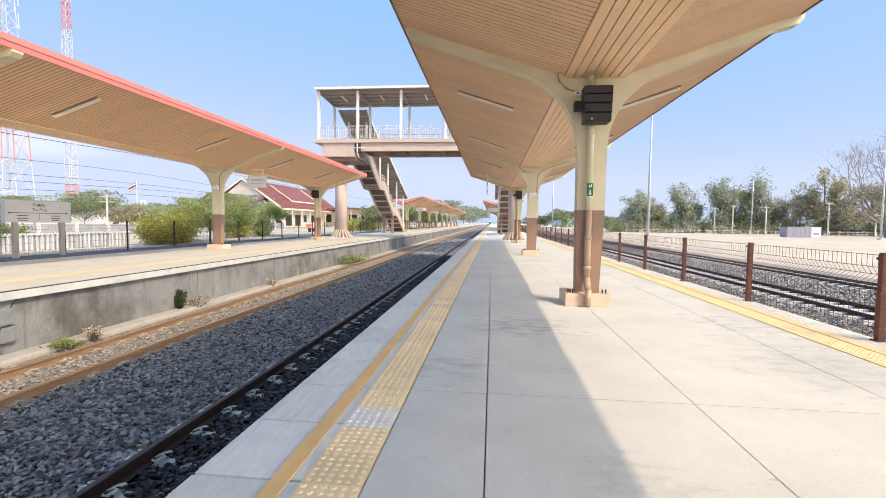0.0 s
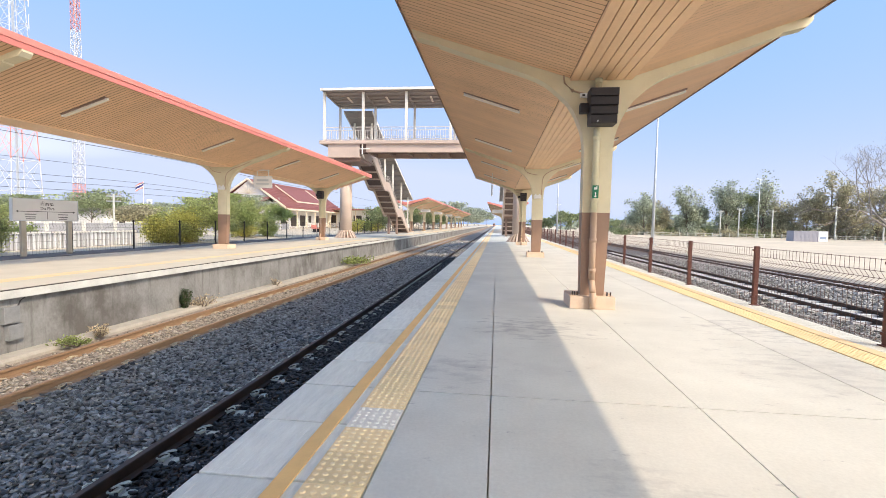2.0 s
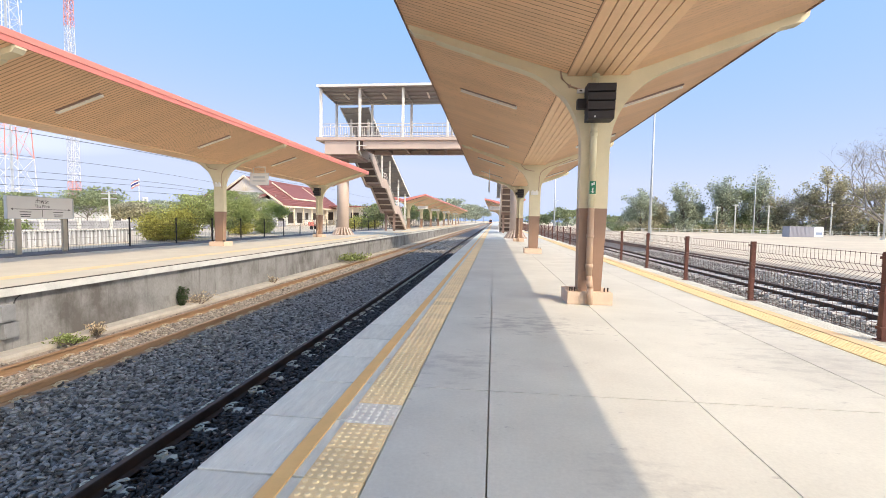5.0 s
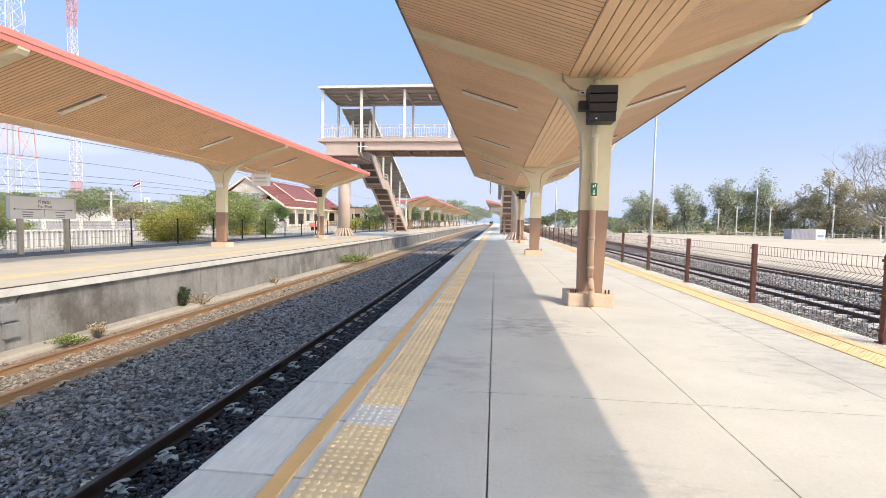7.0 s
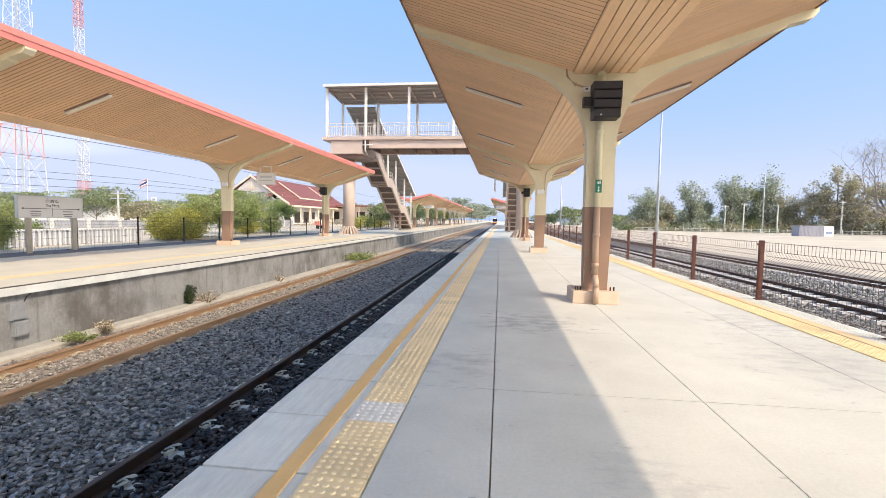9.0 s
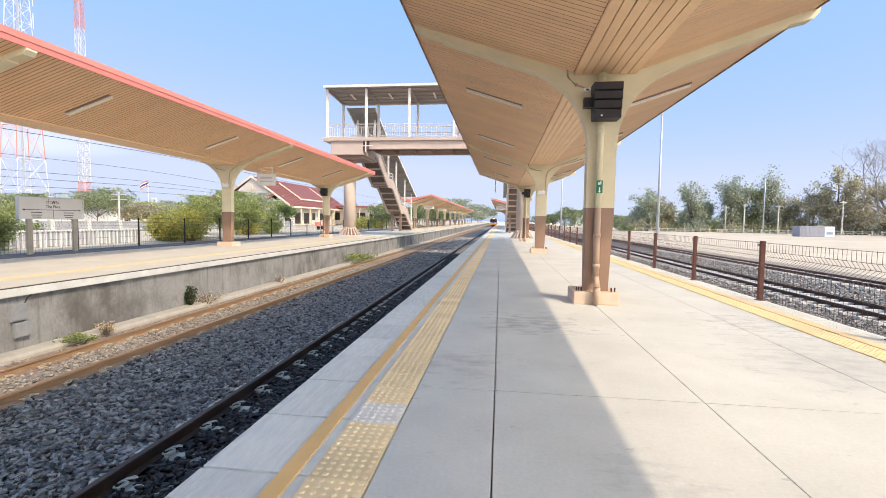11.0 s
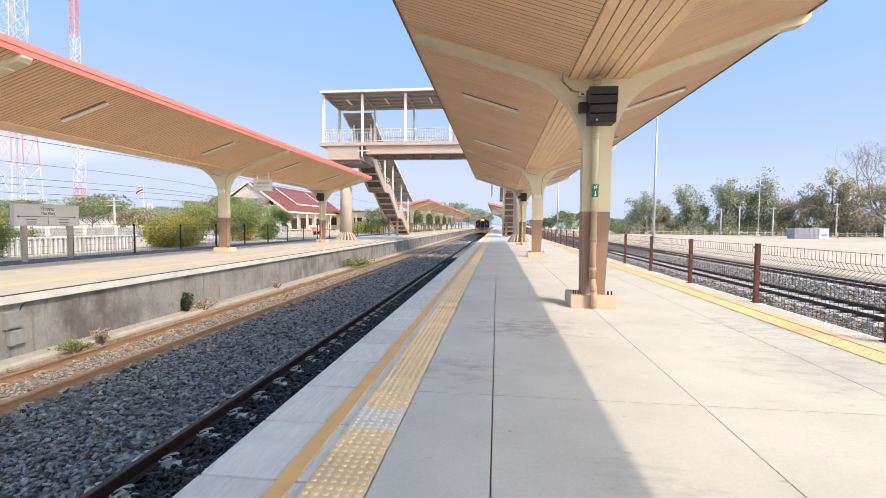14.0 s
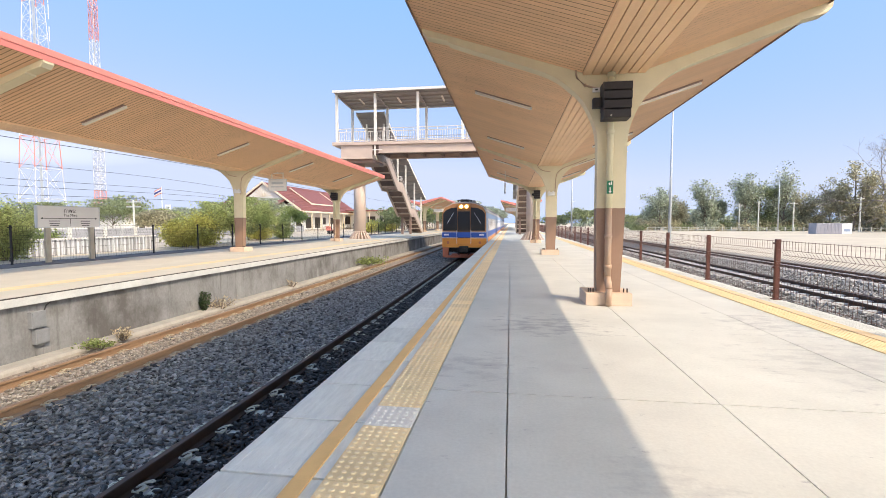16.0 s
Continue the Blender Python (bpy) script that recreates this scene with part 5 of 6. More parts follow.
shed(-62, 70, 8, 10, 2.3, "small white house with a brown roof")
shed(-74, 62, 9, 8, 2.4, "small white house with a brown roof")
shed(-54, 58, 5, 6, 1.9, "small tan shed in the trees")


def lattice_tower(x, y, w0, w1, h, bands, label, turn=0.3):
    """Four tapering legs with crossed bracing, painted in red and white bands."""
    e = thing("lattice_tower", (x, y, GL), label, "radio tower", "radio towers")

    def corner(z, k):
        f = z / h
        w = (w0 + (w1 - w0) * f) * 0.7071
        a = turn + k * math.pi / 2
        return Vector((x + w * math.cos(a), y + w * math.sin(a), GL + z))
    m_r, m_w = M_TOWR, M_TOWW
    for za, zb, colour in bands:
        bm = B()
        n = max(1, round((zb - za) / max(1.6, (w0 + (w1 - w0) * za / h) * 0.9)))
        for i in range(n):
            a, b = za + (zb - za) * i / n, za + (zb - za) * (i + 1) / n
            for k in range(4):
                rod(bm, corner(a, k), corner(b, k), 0.09 if w0 > 4 else 0.05, 5)
                rod(bm, corner(a, k), corner(b, k + 1), 0.04, 4)
                rod(bm, corner(a, k + 1), corner(b, k), 0.04, 4)
                rod(bm, corner(b, k), corner(b, k + 1), 0.05, 4)
        part("lattice_section", bm, m_r if colour == "r" else m_w, e, "orange-red lattice section" if colour == "r" else "white lattice section")
    part("cable_ladder", box(B(), x - w0 * 0.05, x + w0 * 0.05, y - 0.04, y + 0.04, GL, GL + h), m_w if w0 < 4 else M_GALV, e, "cable ladder up the middle")
    if w0 > 4:
        for z in (h * 0.72, h * 0.8, h * 0.86):
            bm = B()
            rod(bm, (x + 1.5, y, GL + z), (x + 3.6, y, GL + z), 0.05, 5)
            rod(bm, (x + 3.6, y, GL + z - 1.2), (x + 3.6, y, GL + z + 1.8), 0.09, 6)
            part("antenna", bm, m_w, e, "white whip antenna")


# red paint with distance haze mixed into its colour
M_TOWR = mat("hazed orange-red tower paint", (0.62, 0.23, 0.18), 0.5, 0.12, 0.5, 5, 0)
M_TOWW = mat("white tower paint", (0.55, 0.57, 0.61), 0.5, 0.06, 0.5, 5, 0)
lattice_tower(-84.9, 85, 1.6, 1.05, 52, ((0, 8.0, "r"), (8.0, 38.6, "w"), (38.6, 52, "r")), "slim red and white lattice radio tower", 0.5)
lattice_tower(-99.0, 85, 6.0, 1.9, 56, ((0, 12.8, "w"), (12.8, 19.5, "r"), (19.5, 31, "w"), (31, 37.0, "w"), (37.0, 47.0, "w"), (47, 56, "r")), "wide red and white lattice radio tower with antennas", 0.6)


def overhead_lines():
    e_g = thing("cable_gantry", (-47, -60, GL), "tall concrete cable pole with wide crossarms", "utility pole", "cable gantries")
    part("pole", box(B(), -47.2, -46.8, -60.2, -59.8, GL - 0.1, 9.8), M_COPE, e_g)
    for z in (9.0, 7.4, 5.6, 4.75, 4.0):
        part("crossarm", box(B(), -51, -43, -60.1, -59.9, z + 0.05, z + 0.25), M_GALV, e_g)
    copy_thing(e_g, pose(-47, 210, GL))
    for i, (xx, zz) in enumerate(((-44, 9.0), (-44, 4.75), (-47, 5.6), (-50, 7.4), (-44, 4.0))):
        bm = tube(B(), [(xx, -60 + k * 7.5, zz + 0.25 * math.cos(math.tau * (k * 7.5) / 60)) for k in range(37)], 0.028 if i == 0 else 0.02)
        solo("overhead_cable", bm, M_DKFENCE, "thin black overhead cable across the sky", "cable", group="overhead cables", loc=(xx, 0, zz))
    for y in (41.8, 105):
        x = -38 if y < 60 else -95
        e = thing("power_pole", (x, y, GL), "white concrete power pole with crossarms", "utility pole", "station power poles")
        h = 6.4 if y == 105 else 3.65
        part("pole", box(B(), x - 0.06, x + 0.06, y - 0.06, y + 0.06, GL - 0.1, GL + h), M_COPE, e)
        for z in (h - 0.25, h - 0.75):
            part("crossarm", box(B(), x - 0.8, x + 0.8, y - 0.05, y + 0.05, GL + z, GL + z + 0.09), M_GALV, e)
            for s in (-0.7, -0.35, 0.35, 0.7):
                part("insulator", rod(B(), (x + s, y, GL + z + 0.09), (x + s, y, GL + z + 0.25), 0.04, 6), M_BRDK, e)


overhead_lines()


def flagpole(x, y, h):
    e = thing("flagpole", (x, y, GL), "white flagpole with a striped red, white and blue flag", "flag")
    part("pole", rod(B(), (x, y, GL), (x, y, GL + h), 0.07, 8, 0.05), M_WHITE, e)
    cols = (M_RED, M_WHITE, M_TBLUE_F, M_TBLUE_F, M_WHITE, M_RED)
    for k, m in enumerate(cols):
        bm = B()
        za = GL + h - 0.15 - k * 0.22
        for j in range(6):
            xa = x - j * 0.32
            dz = -0.16 * j
            wv = 0.12 * math.sin(j * 1.3)
            wv2 = 0.12 * math.sin((j + 1) * 1.3)
            prism(bm, [(xa, za + dz), (xa - 0.32, za + dz - 0.16), (xa - 0.32, za + dz - 0.38), (xa, za + dz - 0.22)], "y", y + wv, y + wv2 + 0.02)
        part("stripe", bm, m, e)


M_TBLUE_F = mat("flag blue", (0.04, 0.05, 0.22), 0.7, 0.1, 2, 20, 0)
flagpole(-79.0, 95, 9.6)
e_cl = thing("clock_sign", (-66, 81, GL), "small square white sign on a pole", "sign")
part("pole", rod(B(), (-66, 81, GL), (-66, 81, 4.6), 0.08, 8), M_GALV, e_cl)
part("panel", box(B(), -66.55, -65.45, 80.82, 80.92, 3.6, 4.75), M_WHITE, e_cl)
part("mark", box(B(), -66.25, -65.75, 80.78, 80.82, 3.9, 4.45), M_GALV, e_cl)

# weeds on the far wall and footing
bush(-8.12, 11.1, -1.1, 0.66, 0.3, "dark green weed growing from the wall foot", L_DKWEED, 900, 0.028, 301, "weed")
bush(-7.7, 7.55, -1.12, 0.18, 0.62, "yellow-green weed tuft by the rusty track", L_FRESH, 700, 0.022, 302, "weed")
bush(-7.75, 8.15, -1.12, 0.30, 0.40, "dry straw grass tuft on the footing", L_STRAW, 260, 0.028, 303, "grass")
bush(-7.95, 11.6, -1.12, 0.34, 0.9, "dry straw grass tuft on the footing", L_STRAW, 300, 0.028, 304, "grass")
bush(-7.95, 15.8, -1.12, 0.30, 0.6, "dry straw grass tuft on the footing", L_STRAW, 150, 0.028, 306, "grass")
bush(-7.75, 24.5, -1.05, 0.5, 2.0, "green weed patch beside the rusty track", L_FRESH, 900, 0.06, 305, "weed")


# ---- sleepers and rail fastenings ----
def sleepers(track, xc, y0, n, pitch, z_top, detail, clip=M_CLIP, body=M_SLEEP):
    o = ORIGIN[track.name]
    me = finish(prism(B(), [(-0.13, -0.14), (0.13, -0.14), (0.10, 0.0), (-0.10, 0.0)], "x", -1.0, 1.0), body, "sleeper", Vector())
    bm = B()
    for s in (-1, 1):
        box(bm, s * 0.225 - 0.05, s * 0.225 + 0.045, -0.05, 0.055, 0.0, 0.022, 0.01)
        box(bm, s * 0.09 - 0.03, s * 0.09 + 0.03, -0.05, 0.05, 0.0, 0.03, 0.006)
        for d in (-1, 1):
            pts = [(s * 0.05, d * 0.01, 0.05), (s * 0.12, d * 0.015, 0.085), (s * 0.17, d * 0.03, 0.085), (s * 0.18, d * 0.065, 0.075), (s * 0.13, d * 0.095, 0.065), (s * 0.07, d * 0.08, 0.05), (s * 0.05, d * 0.05, 0.045)]
            pipe_path(bm, pts, 0.0085, 5)
    mc = finish(bm, clip, "rail_clip", Vector())
    for k in range(n):
        y = y0 + k * pitch
        ob = shared("sleeper", me, track, (xc - o.x, y - o.y, z_top - o.z))
        if k < detail:
            for s in (-0.53, 0.53):
                shared("rail_clip", mc, track, (xc + s - o.x, y - o.y, z_top - o.z - 0.005))


NEAR_Y, NEAR_P = 4.19, 0.59
sleepers(T_NEAR, -2.87, NEAR_Y - 5 * NEAR_P, 100, NEAR_P, -1.212, 45)
sleepers(T_FAR, -6.72, 6.32 - 5 * 0.575, 90, 0.575, -1.212, 45, M_CLIPF)
sleepers(T_E1, 10.5, 3.2, 70, 0.60, -1.165, 0, body=M_SLEEPY)
sleepers(T_E2, 15.3, 3.2, 70, 0.60, -1.165, 0, body=M_SLEEPY)


# ---- loose ballast ----
def stones(name, x0, x1, spans, z, material, label, rng, rails, pads=None):
    cube = np.array([(x, y, w) for x in (-1, 1) for y in (-1, 1) for w in (-1, 1)], float)
    quads = np.array([(0, 1, 3, 2), (4, 6, 7, 5), (0, 4, 5, 1), (2, 3, 7, 6), (0, 2, 6, 4), (1, 5, 7, 3)])
    vs, fs, base = [], [], 0
    for ya, yb, dens, size in spans:
        n = int((x1 - x0) * (yb - ya) * dens)
        c = np.stack([rng.uniform(x0, x1, n), rng.uniform(ya, yb, n), z + rng.normal(0, 0.018, n)], 1)
        for rx in rails:
            c = c[np.abs(c[:, 0] - rx) > 0.10]
            if pads:
                off = np.abs((c[:, 1] - pads[0] + pads[1] / 2) % pads[1] - pads[1] / 2)
                side = np.abs(c[:, 0] - rx)
                c = c[(off > pads[2]) | (side > pads[3])]
        n = len(c)
        yaw, ta, tilt = rng.uniform(0, math.tau, n), rng.uniform(0, math.tau, n), np.abs(rng.normal(0, 0.5, n))
        ax, ay = np.cos(ta), np.sin(ta)
        c1, s1, c2, s2 = np.cos(yaw), np.sin(yaw), np.cos(tilt), np.sin(tilt)
        o0 = np.zeros(n)
        spin = np.stack([c1, -s1, o0, s1, c1, o0, o0, o0, o0 + 1], 1).reshape(n, 3, 3)
        lean = np.stack([c2 + ax * ax * (1 - c2), ax * ay * (1 - c2), ay * s2, ax * ay * (1 - c2), c2 + ay * ay * (1 - c2), -ax * s2,
                         -ay * s2, ax * s2, c2], 1).reshape(n, 3, 3)
        R = lean @ spin
        s = size * rng.uniform(0.5, 1.3, (n, 1, 3)) * np.array([1.4, 0.95, 0.46])
        loc = cube[None] * s * (1 + rng.uniform(-0.38, 0.22, (n, 8, 3)))
        v = np.einsum("nij,nkj->nki", R, loc) + c[:, None, :]
        vs.append(v.reshape(-1, 3))
        fs.append((quads[None] + base + np.arange(n)[:, None, None] * 8).reshape(-1, 4))
        base += n * 8
    ob = new(name, mesh_np(name, np.concatenate(vs), np.concatenate(fs), material))
    tagged(ob, label, "ballast", kind="stuff")


_r = np.random.default_rng(77)
NEAR_RAILS, PADS = (-3.4, -2.34), (NEAR_Y, NEAR_P, 0.07, 0.27)
stones("dark_ballast", -6.06, -3.4, ((1.0, 8.5, 1400, 0.025), (8.5, 15, 760, 0.031), (15, 33, 280, 0.043)), -1.225, M_STONE, "dark grey crushed stone between the tracks", _r, NEAR_RAILS, PADS)
# much darker stones from the left near rail to the platform
stones("greasy_ballast", -3.4, -1.42, ((1.0, 8.5, 1300, 0.024), (8.5, 15, 700, 0.031), (15, 33, 260, 0.043)), -1.222, M_STONEK, "black crushed stone between the dark rails", _r, NEAR_RAILS, (NEAR_Y, NEAR_P, 0.05, 0.25))
stones("dusty_ballast", -6.06, -1.5, ((32, 66, 90, 0.07),), -1.225, M_STONED, "crushed stone past the canopy, paled as sunlit", _r, NEAR_RAILS)
stones("pale_ballast", -7.72, -6.12, ((3.5, 13, 1000, 0.020), (13, 24, 420, 0.030)), -1.212, M_STONEL, "pale dusty crushed stone round the rusty track", _r, (-7.25, -6.19))
stones("yard_ballast", 4.6, 16.6, ((4.5, 14, 420, 0.025), (14, 42, 110, 0.042)), -1.252, M_STONER, "grey crushed stone under the yard tracks", _r, (9.97, 11.03, 14.77, 15.83), (3.2, 0.60, 0.12, 0.47))


# ---- platform pieces ----
def platform_pieces():
    seams = (-0.58, -0.016, 1.42, 2.86, 3.47)
    rows = [-7.71 + 11 * k for k in range(12)]
    for ya, yb in zip(rows, rows[1:]):
        for xa, xb in zip(seams, seams[1:]):
            bm = box(B(), xa + 0.004, xb - 0.004, ya + 0.0055, yb - 0.0055, -0.05, 0.0)
            part("paving_panel", bm, M_SLAB, PLATFORM)
    part("far_paving", box(B(), -0.58, 3.47, rows[-1], FAR_Y, -0.05, 0.0), M_SLAB, PLATFORM)

    def slab_mesh(xa, xb, ribs):
        bm = box(B(), xa, xb, 0.009, 0.627, -0.06, -0.004, 0.004)
        for r in ribs:
            box(bm, r, r + 0.013, 0.055 + 0.02 * ((r * 977) % 1), 0.58 - 0.03 * ((r * 577) % 1), -0.006, -0.0022)
        return finish(bm, M_EDGE, "edge_slab", Vector())
    me_l = slab_mesh(XL, -0.585, [XL + 0.045 + 0.041 * k for k in range(9)])
    me_r = slab_mesh(3.475, XR, [XR - 0.06 - 0.041 * k for k in range(7)])
    for k in range(110):
        y = 2.042 - 0.636 * 4 + 0.636 * k
        shared("edge_slab", me_l, PLATFORM, (0, y, 0))
        shared("edge_slab", me_r, PLATFORM, (0, y, 0))
    yf = 2.042 - 0.636 * 4 + 0.636 * 110
    part("far_edge", box(B(), XL, -0.585, yf, FAR_Y, -0.06, -0.002), M_EDGE, PLATFORM)
    part("far_edge", box(B(), 3.475, XR, yf, FAR_Y, -0.06, -0.002), M_EDGE, PLATFORM)
    part("edge_line", box(B(), -1.035, -0.945, -12, FAR_Y, -0.003, 0.0055), M_LINE, PLATFORM, "ochre painted edge line")
    part("edge_line", box(B(), 3.83, 3.975, -12, FAR_Y, -0.003, 0.0055), M_LINER, PLATFORM, "pale ochre painted edge line")

    def tile_mesh(m, domes):
        bm = box(B(), 0.002, 0.296, 0.002, 0.300, -0.03, 0.006, 0.0)
        if domes:
            for i in range(6):
                for j in range(6):
                    x, y = 0.0265 + i * 0.049, 0.0275 + j * 0.0495
                    bmesh.ops.create_cone(bm, cap_ends=True, segments=10, radius1=0.0175, radius2=0.0105, depth=0.006, matrix=Matrix.Translation((x, y, 0.0085)))
        return finish(bm, m, "tactile_tile", Vector())
    near, worn, far = tile_mesh(M_TACT, True), tile_mesh(M_TACTW, True), tile_mesh(M_TACT, False)
    right = tile_mesh(M_TACTR, True)
    for k in range(-6, 170):
        y = 2.02 + 0.302 * k
        shared("tactile_tile", worn if k == 2 else near if k < 60 else far, PLATFORM, (-0.883, y, 0))
        if k < 110:
            shared("tactile_tile", right, PLATFORM, (3.50, y, 0))
    part("far_tactile", box(B(), -0.883, -0.587, 2.02 + 0.302 * 170, FAR_Y, -0.03, 0.006), M_TACT, PLATFORM)
    part("far_tactile", box(B(), 3.50, 3.795, 2.02 + 0.302 * 110, FAR_Y, -0.03, 0.006), M_TACTR, PLATFORM)


platform_pieces()


# ---- the train ----
M_TORANGE = mat("orange car paint", (0.70, 0.285, 0.05), 0.45, 0.12, 2, 30, 0.05, coords="Object", stain=(0.42, 0.15, 0.04), stain_at=0.64)
M_TNOSE = mat("orange-brown cab paint", (0.40, 0.20, 0.085), 0.5, 0.18, 2, 30, 0.05, coords="Object")
M_TBLUE = mat("blue car paint", (0.03, 0.10, 0.42), 0.4, 0.1, 2, 30, 0.04, coords="Object")
M_TLIGHT = mat("pale blue car side", (0.25, 0.36, 0.54), 0.4, 0.12, 2, 30, 0.04, coords="Object")
M_TSILV = mat("stainless car side", (0.46, 0.44, 0.42), 0.45, 0.15, 2, 30, 0.04, metal=0.2, coords="Object")
M_TRED = mat("rust red underframe", (0.48, 0.16, 0.09), 0.7, 0.25, 4, 40, 0.1, coords="Object")
M_TDARK = mat("dark running gear", (0.025, 0.023, 0.022), 0.7, 0.3, 5, 40, 0.1, coords="Object")
M_TROOF = mat("grey car roof", (0.28, 0.27, 0.26), 0.7, 0.2, 2, 40, 0.1, coords="Object")
M_TWHITE = mat("white car stripe", (0.75, 0.76, 0.78), 0.4, 0.08, 4, 40, 0.02, coords="Object")
M_GLASS = mat("dark cab glass", (0.015, 0.016, 0.02), 0.08, 0.1, 2, 30, 0, coords="Object", spec=0.25)
M_HEAD = mat("headlight lens", (1.0, 0.78, 0.42), 0.3, 0.02, 2, 30, 0, emit=3.5)


M_TBROWN = mat("brown cab trim", (0.10, 0.055, 0.03), 0.5, 0.15, 3, 30, 0.04, coords="Object")


def railcar(front, label, length=20.8):
    """A diesel railcar; its nose is at y = 0 and it reaches to +y."""
    xc, z0 = -2.87, RAIL_Z
    e = thing("diesel_railcar", (xc, 0, z0), label, "train", "coupled railcars")
    W = 1.36

    def sect(w, zb, zs, zt):
        return [(xc - w, zb), (xc + w, zb), (xc + w, zs), (xc + w * 0.86, zs + (zt - zs) * 0.55), (xc + w * 0.5, zt - 0.05), (xc, zt),
                (xc - w * 0.5, zt - 0.05), (xc - w * 0.86, zs + (zt - zs) * 0.55), (xc - w, zs)]
    y0 = 0.22
    part("body", prism(B(), sect(W, z0 + 0.78, z0 + 2.98, z0 + 3.58), "y", y0, length), M_TSILV, e, "stainless ribbed car body")
    part("roof", prism(B(), [(xc - W * 0.97, z0 + 3.02), (xc + W * 0.97, z0 + 3.02), (xc + W * 0.87, z0 + 3.33), (xc + W * 0.5, z0 + 3.56), (xc, z0 + 3.62), (xc - W * 0.5, z0 + 3.56), (xc - W * 0.87, z0 + 3.33)], "y", y0 + 0.15, length), M_TROOF, e)
    for s in (-1, 1):
        xs = xc + s * W
        part("lower_band", box(B(), min(xs, xs + s * 0.012), max(xs, xs + s * 0.012), y0, length, z0 + 0.80, z0 + 1.28), M_TORANGE, e, "orange lower band")
        part("blue_band", box(B(), min(xs, xs + s * 0.014), max(xs, xs + s * 0.014), y0, length, z0 + 1.32, z0 + 1.70), M_TBLUE, e, "blue band")
        part("upper_band", box(B(), min(xs, xs + s * 0.012), max(xs, xs + s * 0.012), y0, length, z0 + 2.60, z0 + 2.95), M_TLIGHT, e)
        for k in range(9):
            ya = 3.0 + k * 1.85
            w = part("side_window", box(B(), min(xs, xs + s * 0.02), max(xs, xs + s * 0.02), ya, ya + 1.2, z0 + 1.80, z0 + 2.55, 0.004), M_GLASS, e, "dark side window")
            part("window_frame", box(B(), min(xs, xs + s * 0.028), max(xs, xs + s * 0.028), ya - 0.05, ya, z0 + 1.76, z0 + 2.60), M_TWHITE, w)
        for ya in (0.9, length - 2.0):
            part("side_door", box(B(), min(xs, xs + s * 0.03), max(xs, xs + s * 0.03), ya, ya + 0.95, z0 + 0.82, z0 + 2.70, 0.01), M_TLIGHT, e, "pale blue side door")
        for ya in (3.6, length - 3.6):
            part("bogie_frame", box(B(), xc + s * 0.75 - 0.06, xc + s * 0.75 + 0.06, ya - 1.3, ya + 1.3, z0 + 0.42, z0 + 0.66, 0.02), M_TDARK, e)
            for dy in (-1.0, 1.0):
                part("wheel", rod(B(), (xc + s * 0.47, ya + dy, z0 + 0.43), (xc + s * 0.60, ya + dy, z0 + 0.43), 0.43, 24), M_TDARK, e, "steel wheel")
    part("underframe", box(B(), xc - 1.05, xc + 1.05, y0 + 0.3, length - 0.2, z0 + 0.45, z0 + 0.79), M_TDARK, e)
    for k in range(4):
        ya = 2.2 + k * 4.3
        u = B()
        box(u, xc - 0.5, xc + 0.5, ya, ya + 1.5, z0 + 3.56, z0 + 3.80, 0.05)
        part("roof_unit", u, M_TROOF, e, "grey roof ventilator")
    if not front:
        part("gangway", box(B(), xc - 0.5, xc + 0.5, 0.0, y0 + 0.02, z0 + 0.8, z0 + 2.9, 0.02), M_TDARK, e, "black gangway bellows")
        return e
    # nose
    part("nose", prism(B(), sect(W, z0 + 0.74, z0 + 2.92, z0 + 3.52), "y", 0.06, y0 + 0.02), M_TNOSE, e, "dull orange-brown cab front")
    part("lower_front", box(B(), xc - W - 0.006, xc + W + 0.006, 0.04, 0.21, z0 + 0.76, z0 + 1.335, 0.01), M_TORANGE, e, "orange lower cab panel")
    part("front_band", box(B(), xc - W - 0.01, xc + W + 0.01, 0.03, 0.2, z0 + 1.38, z0 + 1.70, 0.01), M_TBLUE, e, "blue band across the cab")
    for z in (1.35, 1.715):
        part("front_stripe", box(B(), xc - W - 0.012, xc + W + 0.012, 0.022, 0.2, z0 + z - 0.018, z0 + z + 0.018), M_TWHITE, e, "white pinstripe")
    for s, a, b in ((-1, 0.43, 1.30), (1, 0.43, 1.30)):
        xs = sorted((xc + s * a, xc + s * b))
        w = part("windscreen", prism(B(), [(xc + s * a, z0 + 1.80), (xc + s * b, z0 + 1.80), (xc + s * b, z0 + 2.86), (xc + s * (b - 0.16), z0 + 3.06), (xc + s * (b - 0.45), z0 + 3.20), (xc + s * a, z0 + 3.24)], "y", 0.035, 0.09), M_GLASS, e, "dark cab windscreen")
        bm = B()
        beam(bm, (xc + s * 0.62, 0.02, z0 + 2.95), (xc + s * 1.05, 0.02, z0 + 2.25), 0.03, 0.02)
        part("wiper", bm, M_TWHITE, w, "thin wiper arm")
        part("tail_lamp", rod(B(), (xc + s * 1.0, 0.0, z0 + 1.06), (xc + s * 1.0, 0.1, z0 + 1.06), 0.085, 16), M_TRED, e, "round red tail lamp")
        bm = B()
        rod(bm, (xc + s * 0.44, -0.03, z0 + 1.0), (xc + s * 0.44, -0.03, z0 + 1.85), 0.013, 8)
        part("handrail", bm, M_TWHITE, e, "white vertical handrail")
        bm = B()
        box(bm, xc + s * 1.17 - 0.17, xc + s * 1.17 + 0.17, 0.08, 0.6, z0 + 0.12, z0 + 0.76, 0.02)
        box(bm, xc + s * 0.85 - 0.30, xc + s * 0.85 + 0.30, 0.12, 0.3, z0 + 0.10, z0 + 0.24, 0.02)
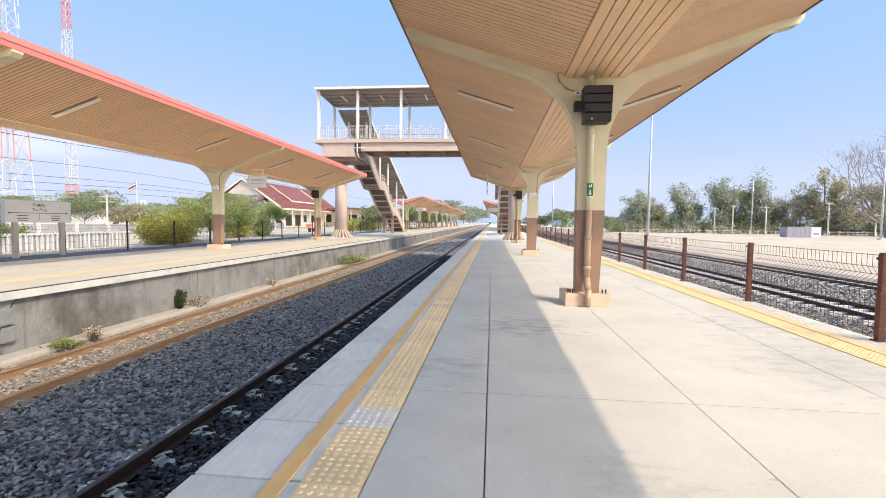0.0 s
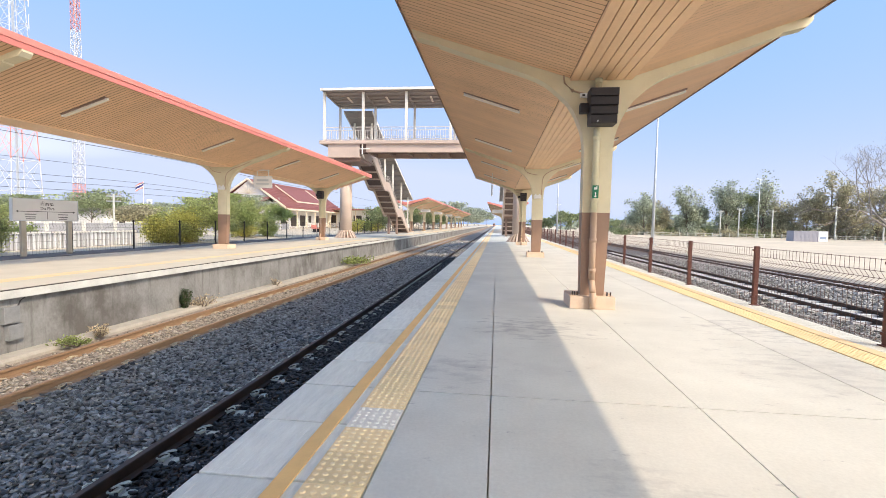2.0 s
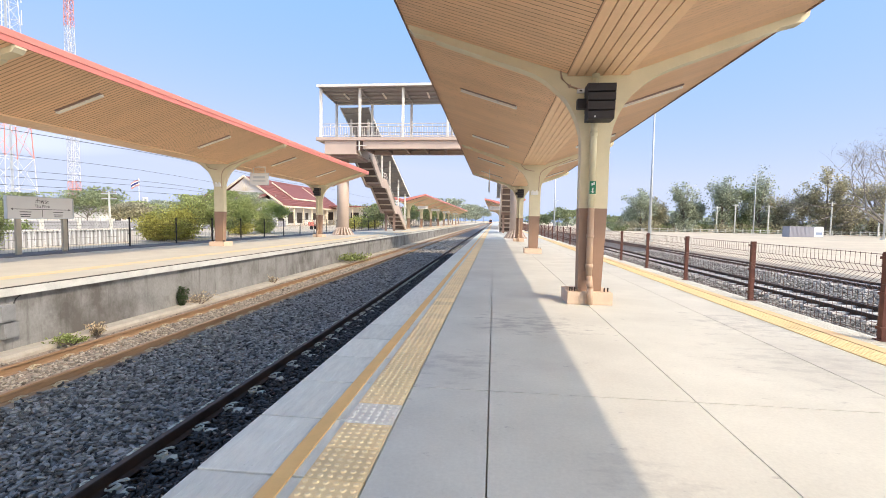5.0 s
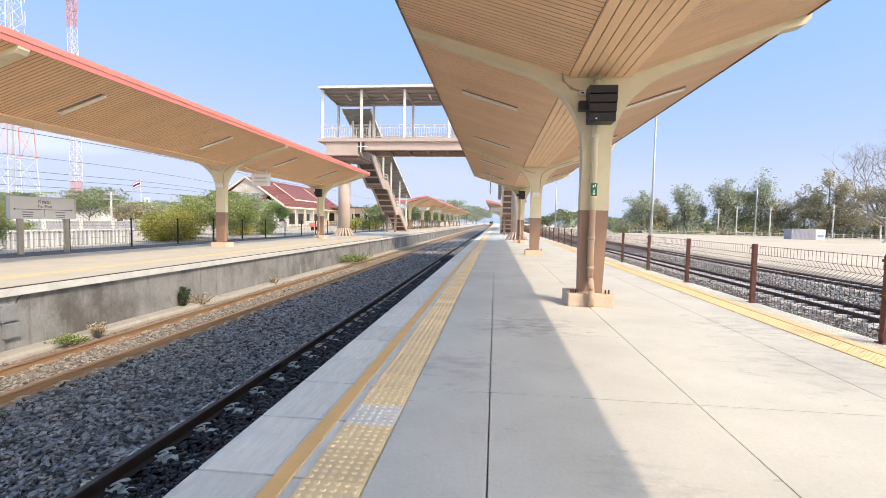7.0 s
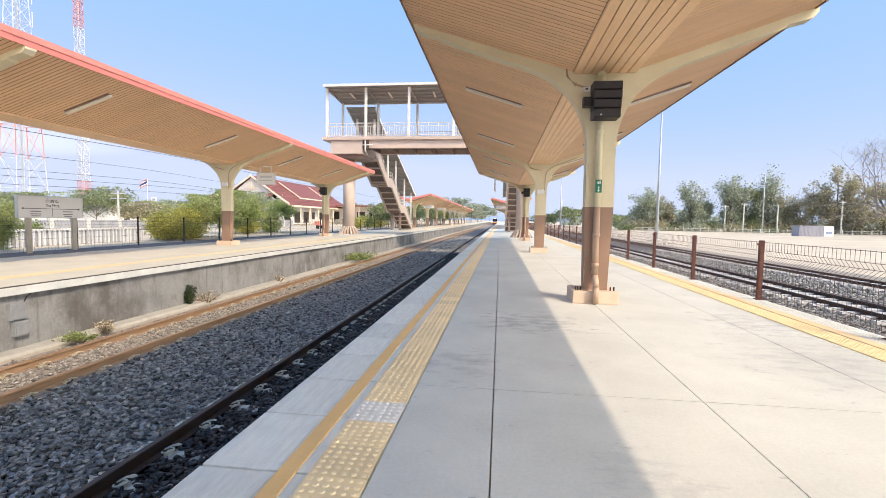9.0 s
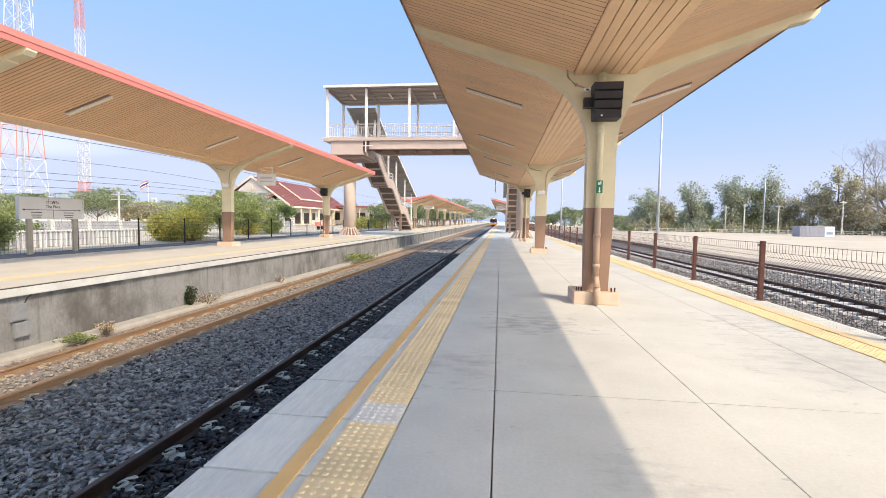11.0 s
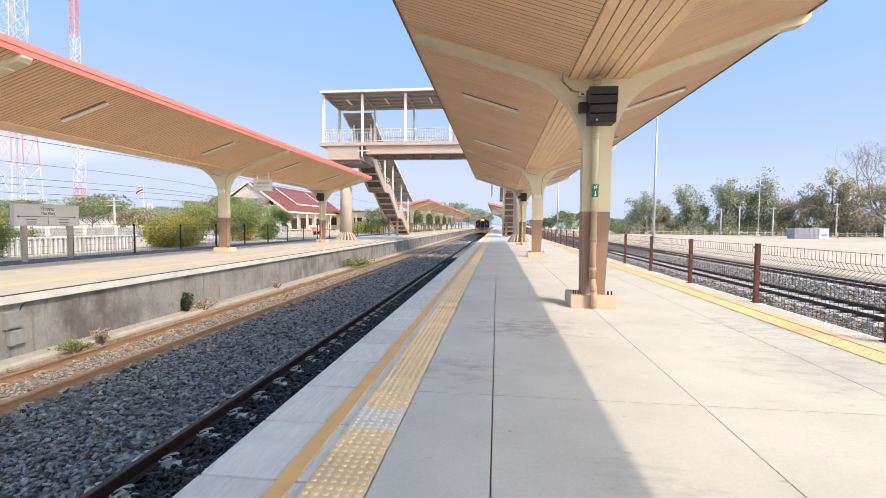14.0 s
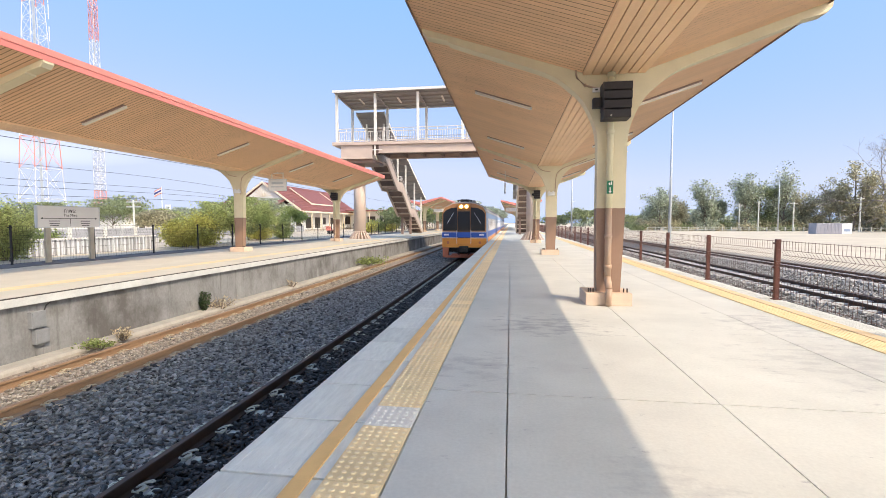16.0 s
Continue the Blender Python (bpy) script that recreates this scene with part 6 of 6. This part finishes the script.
        part("step_skirt", bm, M_TRED, e, "rust red step skirt")
        part("number_bar", box(B(), min(xc + s * 0.95, xc + s * 1.25), max(xc + s * 0.95, xc + s * 1.25), 0.012, 0.03, z0 + 1.50, z0 + 1.60), M_TWHITE, e, "white lettering bar")
    door = part("gangway_door", box(B(), xc - 0.40, xc + 0.40, 0.015, 0.1, z0 + 0.90, z0 + 3.02, 0.02), M_TBROWN, e, "orange end door")
    part("door_foot", box(B(), xc - 0.402, xc + 0.402, 0.010, 0.05, z0 + 0.92, z0 + 1.34), M_TORANGE, door, "orange door foot")
    part("door_band", box(B(), xc - 0.405, xc + 0.405, 0.008, 0.05, z0 + 1.38, z0 + 1.70), M_TBLUE, door)
    part("door_window", box(B(), xc - 0.36, xc + 0.36, 0.002, 0.05, z0 + 1.80, z0 + 2.98, 0.01), M_GLASS, door, "dark door window")
    lb = part("headlight_box", box(B(), xc - 0.40, xc + 0.40, -0.08, 0.3, z0 + 3.12, z0 + 3.44, 0.05), M_TORANGE, e, "orange twin headlight housing")
    for s in (-1, 1):
        part("headlight", rod(B(), (xc + s * 0.16, -0.11, z0 + 3.29), (xc + s * 0.16, -0.06, z0 + 3.29), 0.10, 20), M_HEAD, lb, "lit round headlight")
    for s in (-1, 1):
        bm = B()
        pipe_path(bm, [(xc + s * 0.35, 0.5, z0 + 3.55), (xc + s * 0.45, 0.5, z0 + 3.70), (xc + s * 0.1, 0.5, z0 + 3.74)], 0.03)
        part("roof_rail", bm, M_TDARK, e, "dark roof grab rail")
    part("roof_horn", box(B(), xc - 0.25, xc + 0.25, 0.4, 1.0, z0 + 3.58, z0 + 3.76, 0.04), M_TDARK, e)
    bm = B()
    box(bm, xc - 0.28, xc + 0.28, -0.25, 0.4, z0 + 0.45, z0 + 0.85, 0.05)
    rod(bm, (xc, -0.5, z0 + 0.62), (xc, 0.1, z0 + 0.62), 0.14, 12)
    for s in (-1, 1):
        pipe_path(bm, [(xc + s * 0.35, -0.02, z0 + 0.75), (xc + s * 0.42, -0.12, z0 + 0.45), (xc + s * 0.25, -0.14, z0 + 0.28)], 0.03)
    part("coupler", bm, M_TDARK, e, "black automatic coupler and hoses")
    part("cowcatcher", prism(B(), [(xc - 0.95, z0 + 0.10), (xc + 0.95, z0 + 0.10), (xc + 0.75, z0 + 0.36), (xc - 0.75, z0 + 0.36)], "y", 0.2, 0.3), M_TRED, e)
    return e


CARS = [railcar(True, "orange and blue fronted diesel railcar with lit headlights")]
second = railcar(False, "trailing stainless and blue diesel railcar")
CARS += [second] + [copy_thing(second, pose(-2.87, 0, RAIL_Z)) for _ in range(2)]


RUN = [(0.0, 600.0), (4.0, 452.0), (7.5, 322.0), (9.0, 267.0), (11.5, 172.0), (12.5, 136.0), (13.0, 120.0), (14.0, 89.8), (15.0, 59.1), (16.0, 28.4)]


def motions():
    """The train brakes as it comes in along the near track."""
    for k, car in enumerate(CARS):
        walk(car, [(t, pose(-2.87, y + 21.2 * k, RAIL_Z)) for t, y in RUN])


motions()
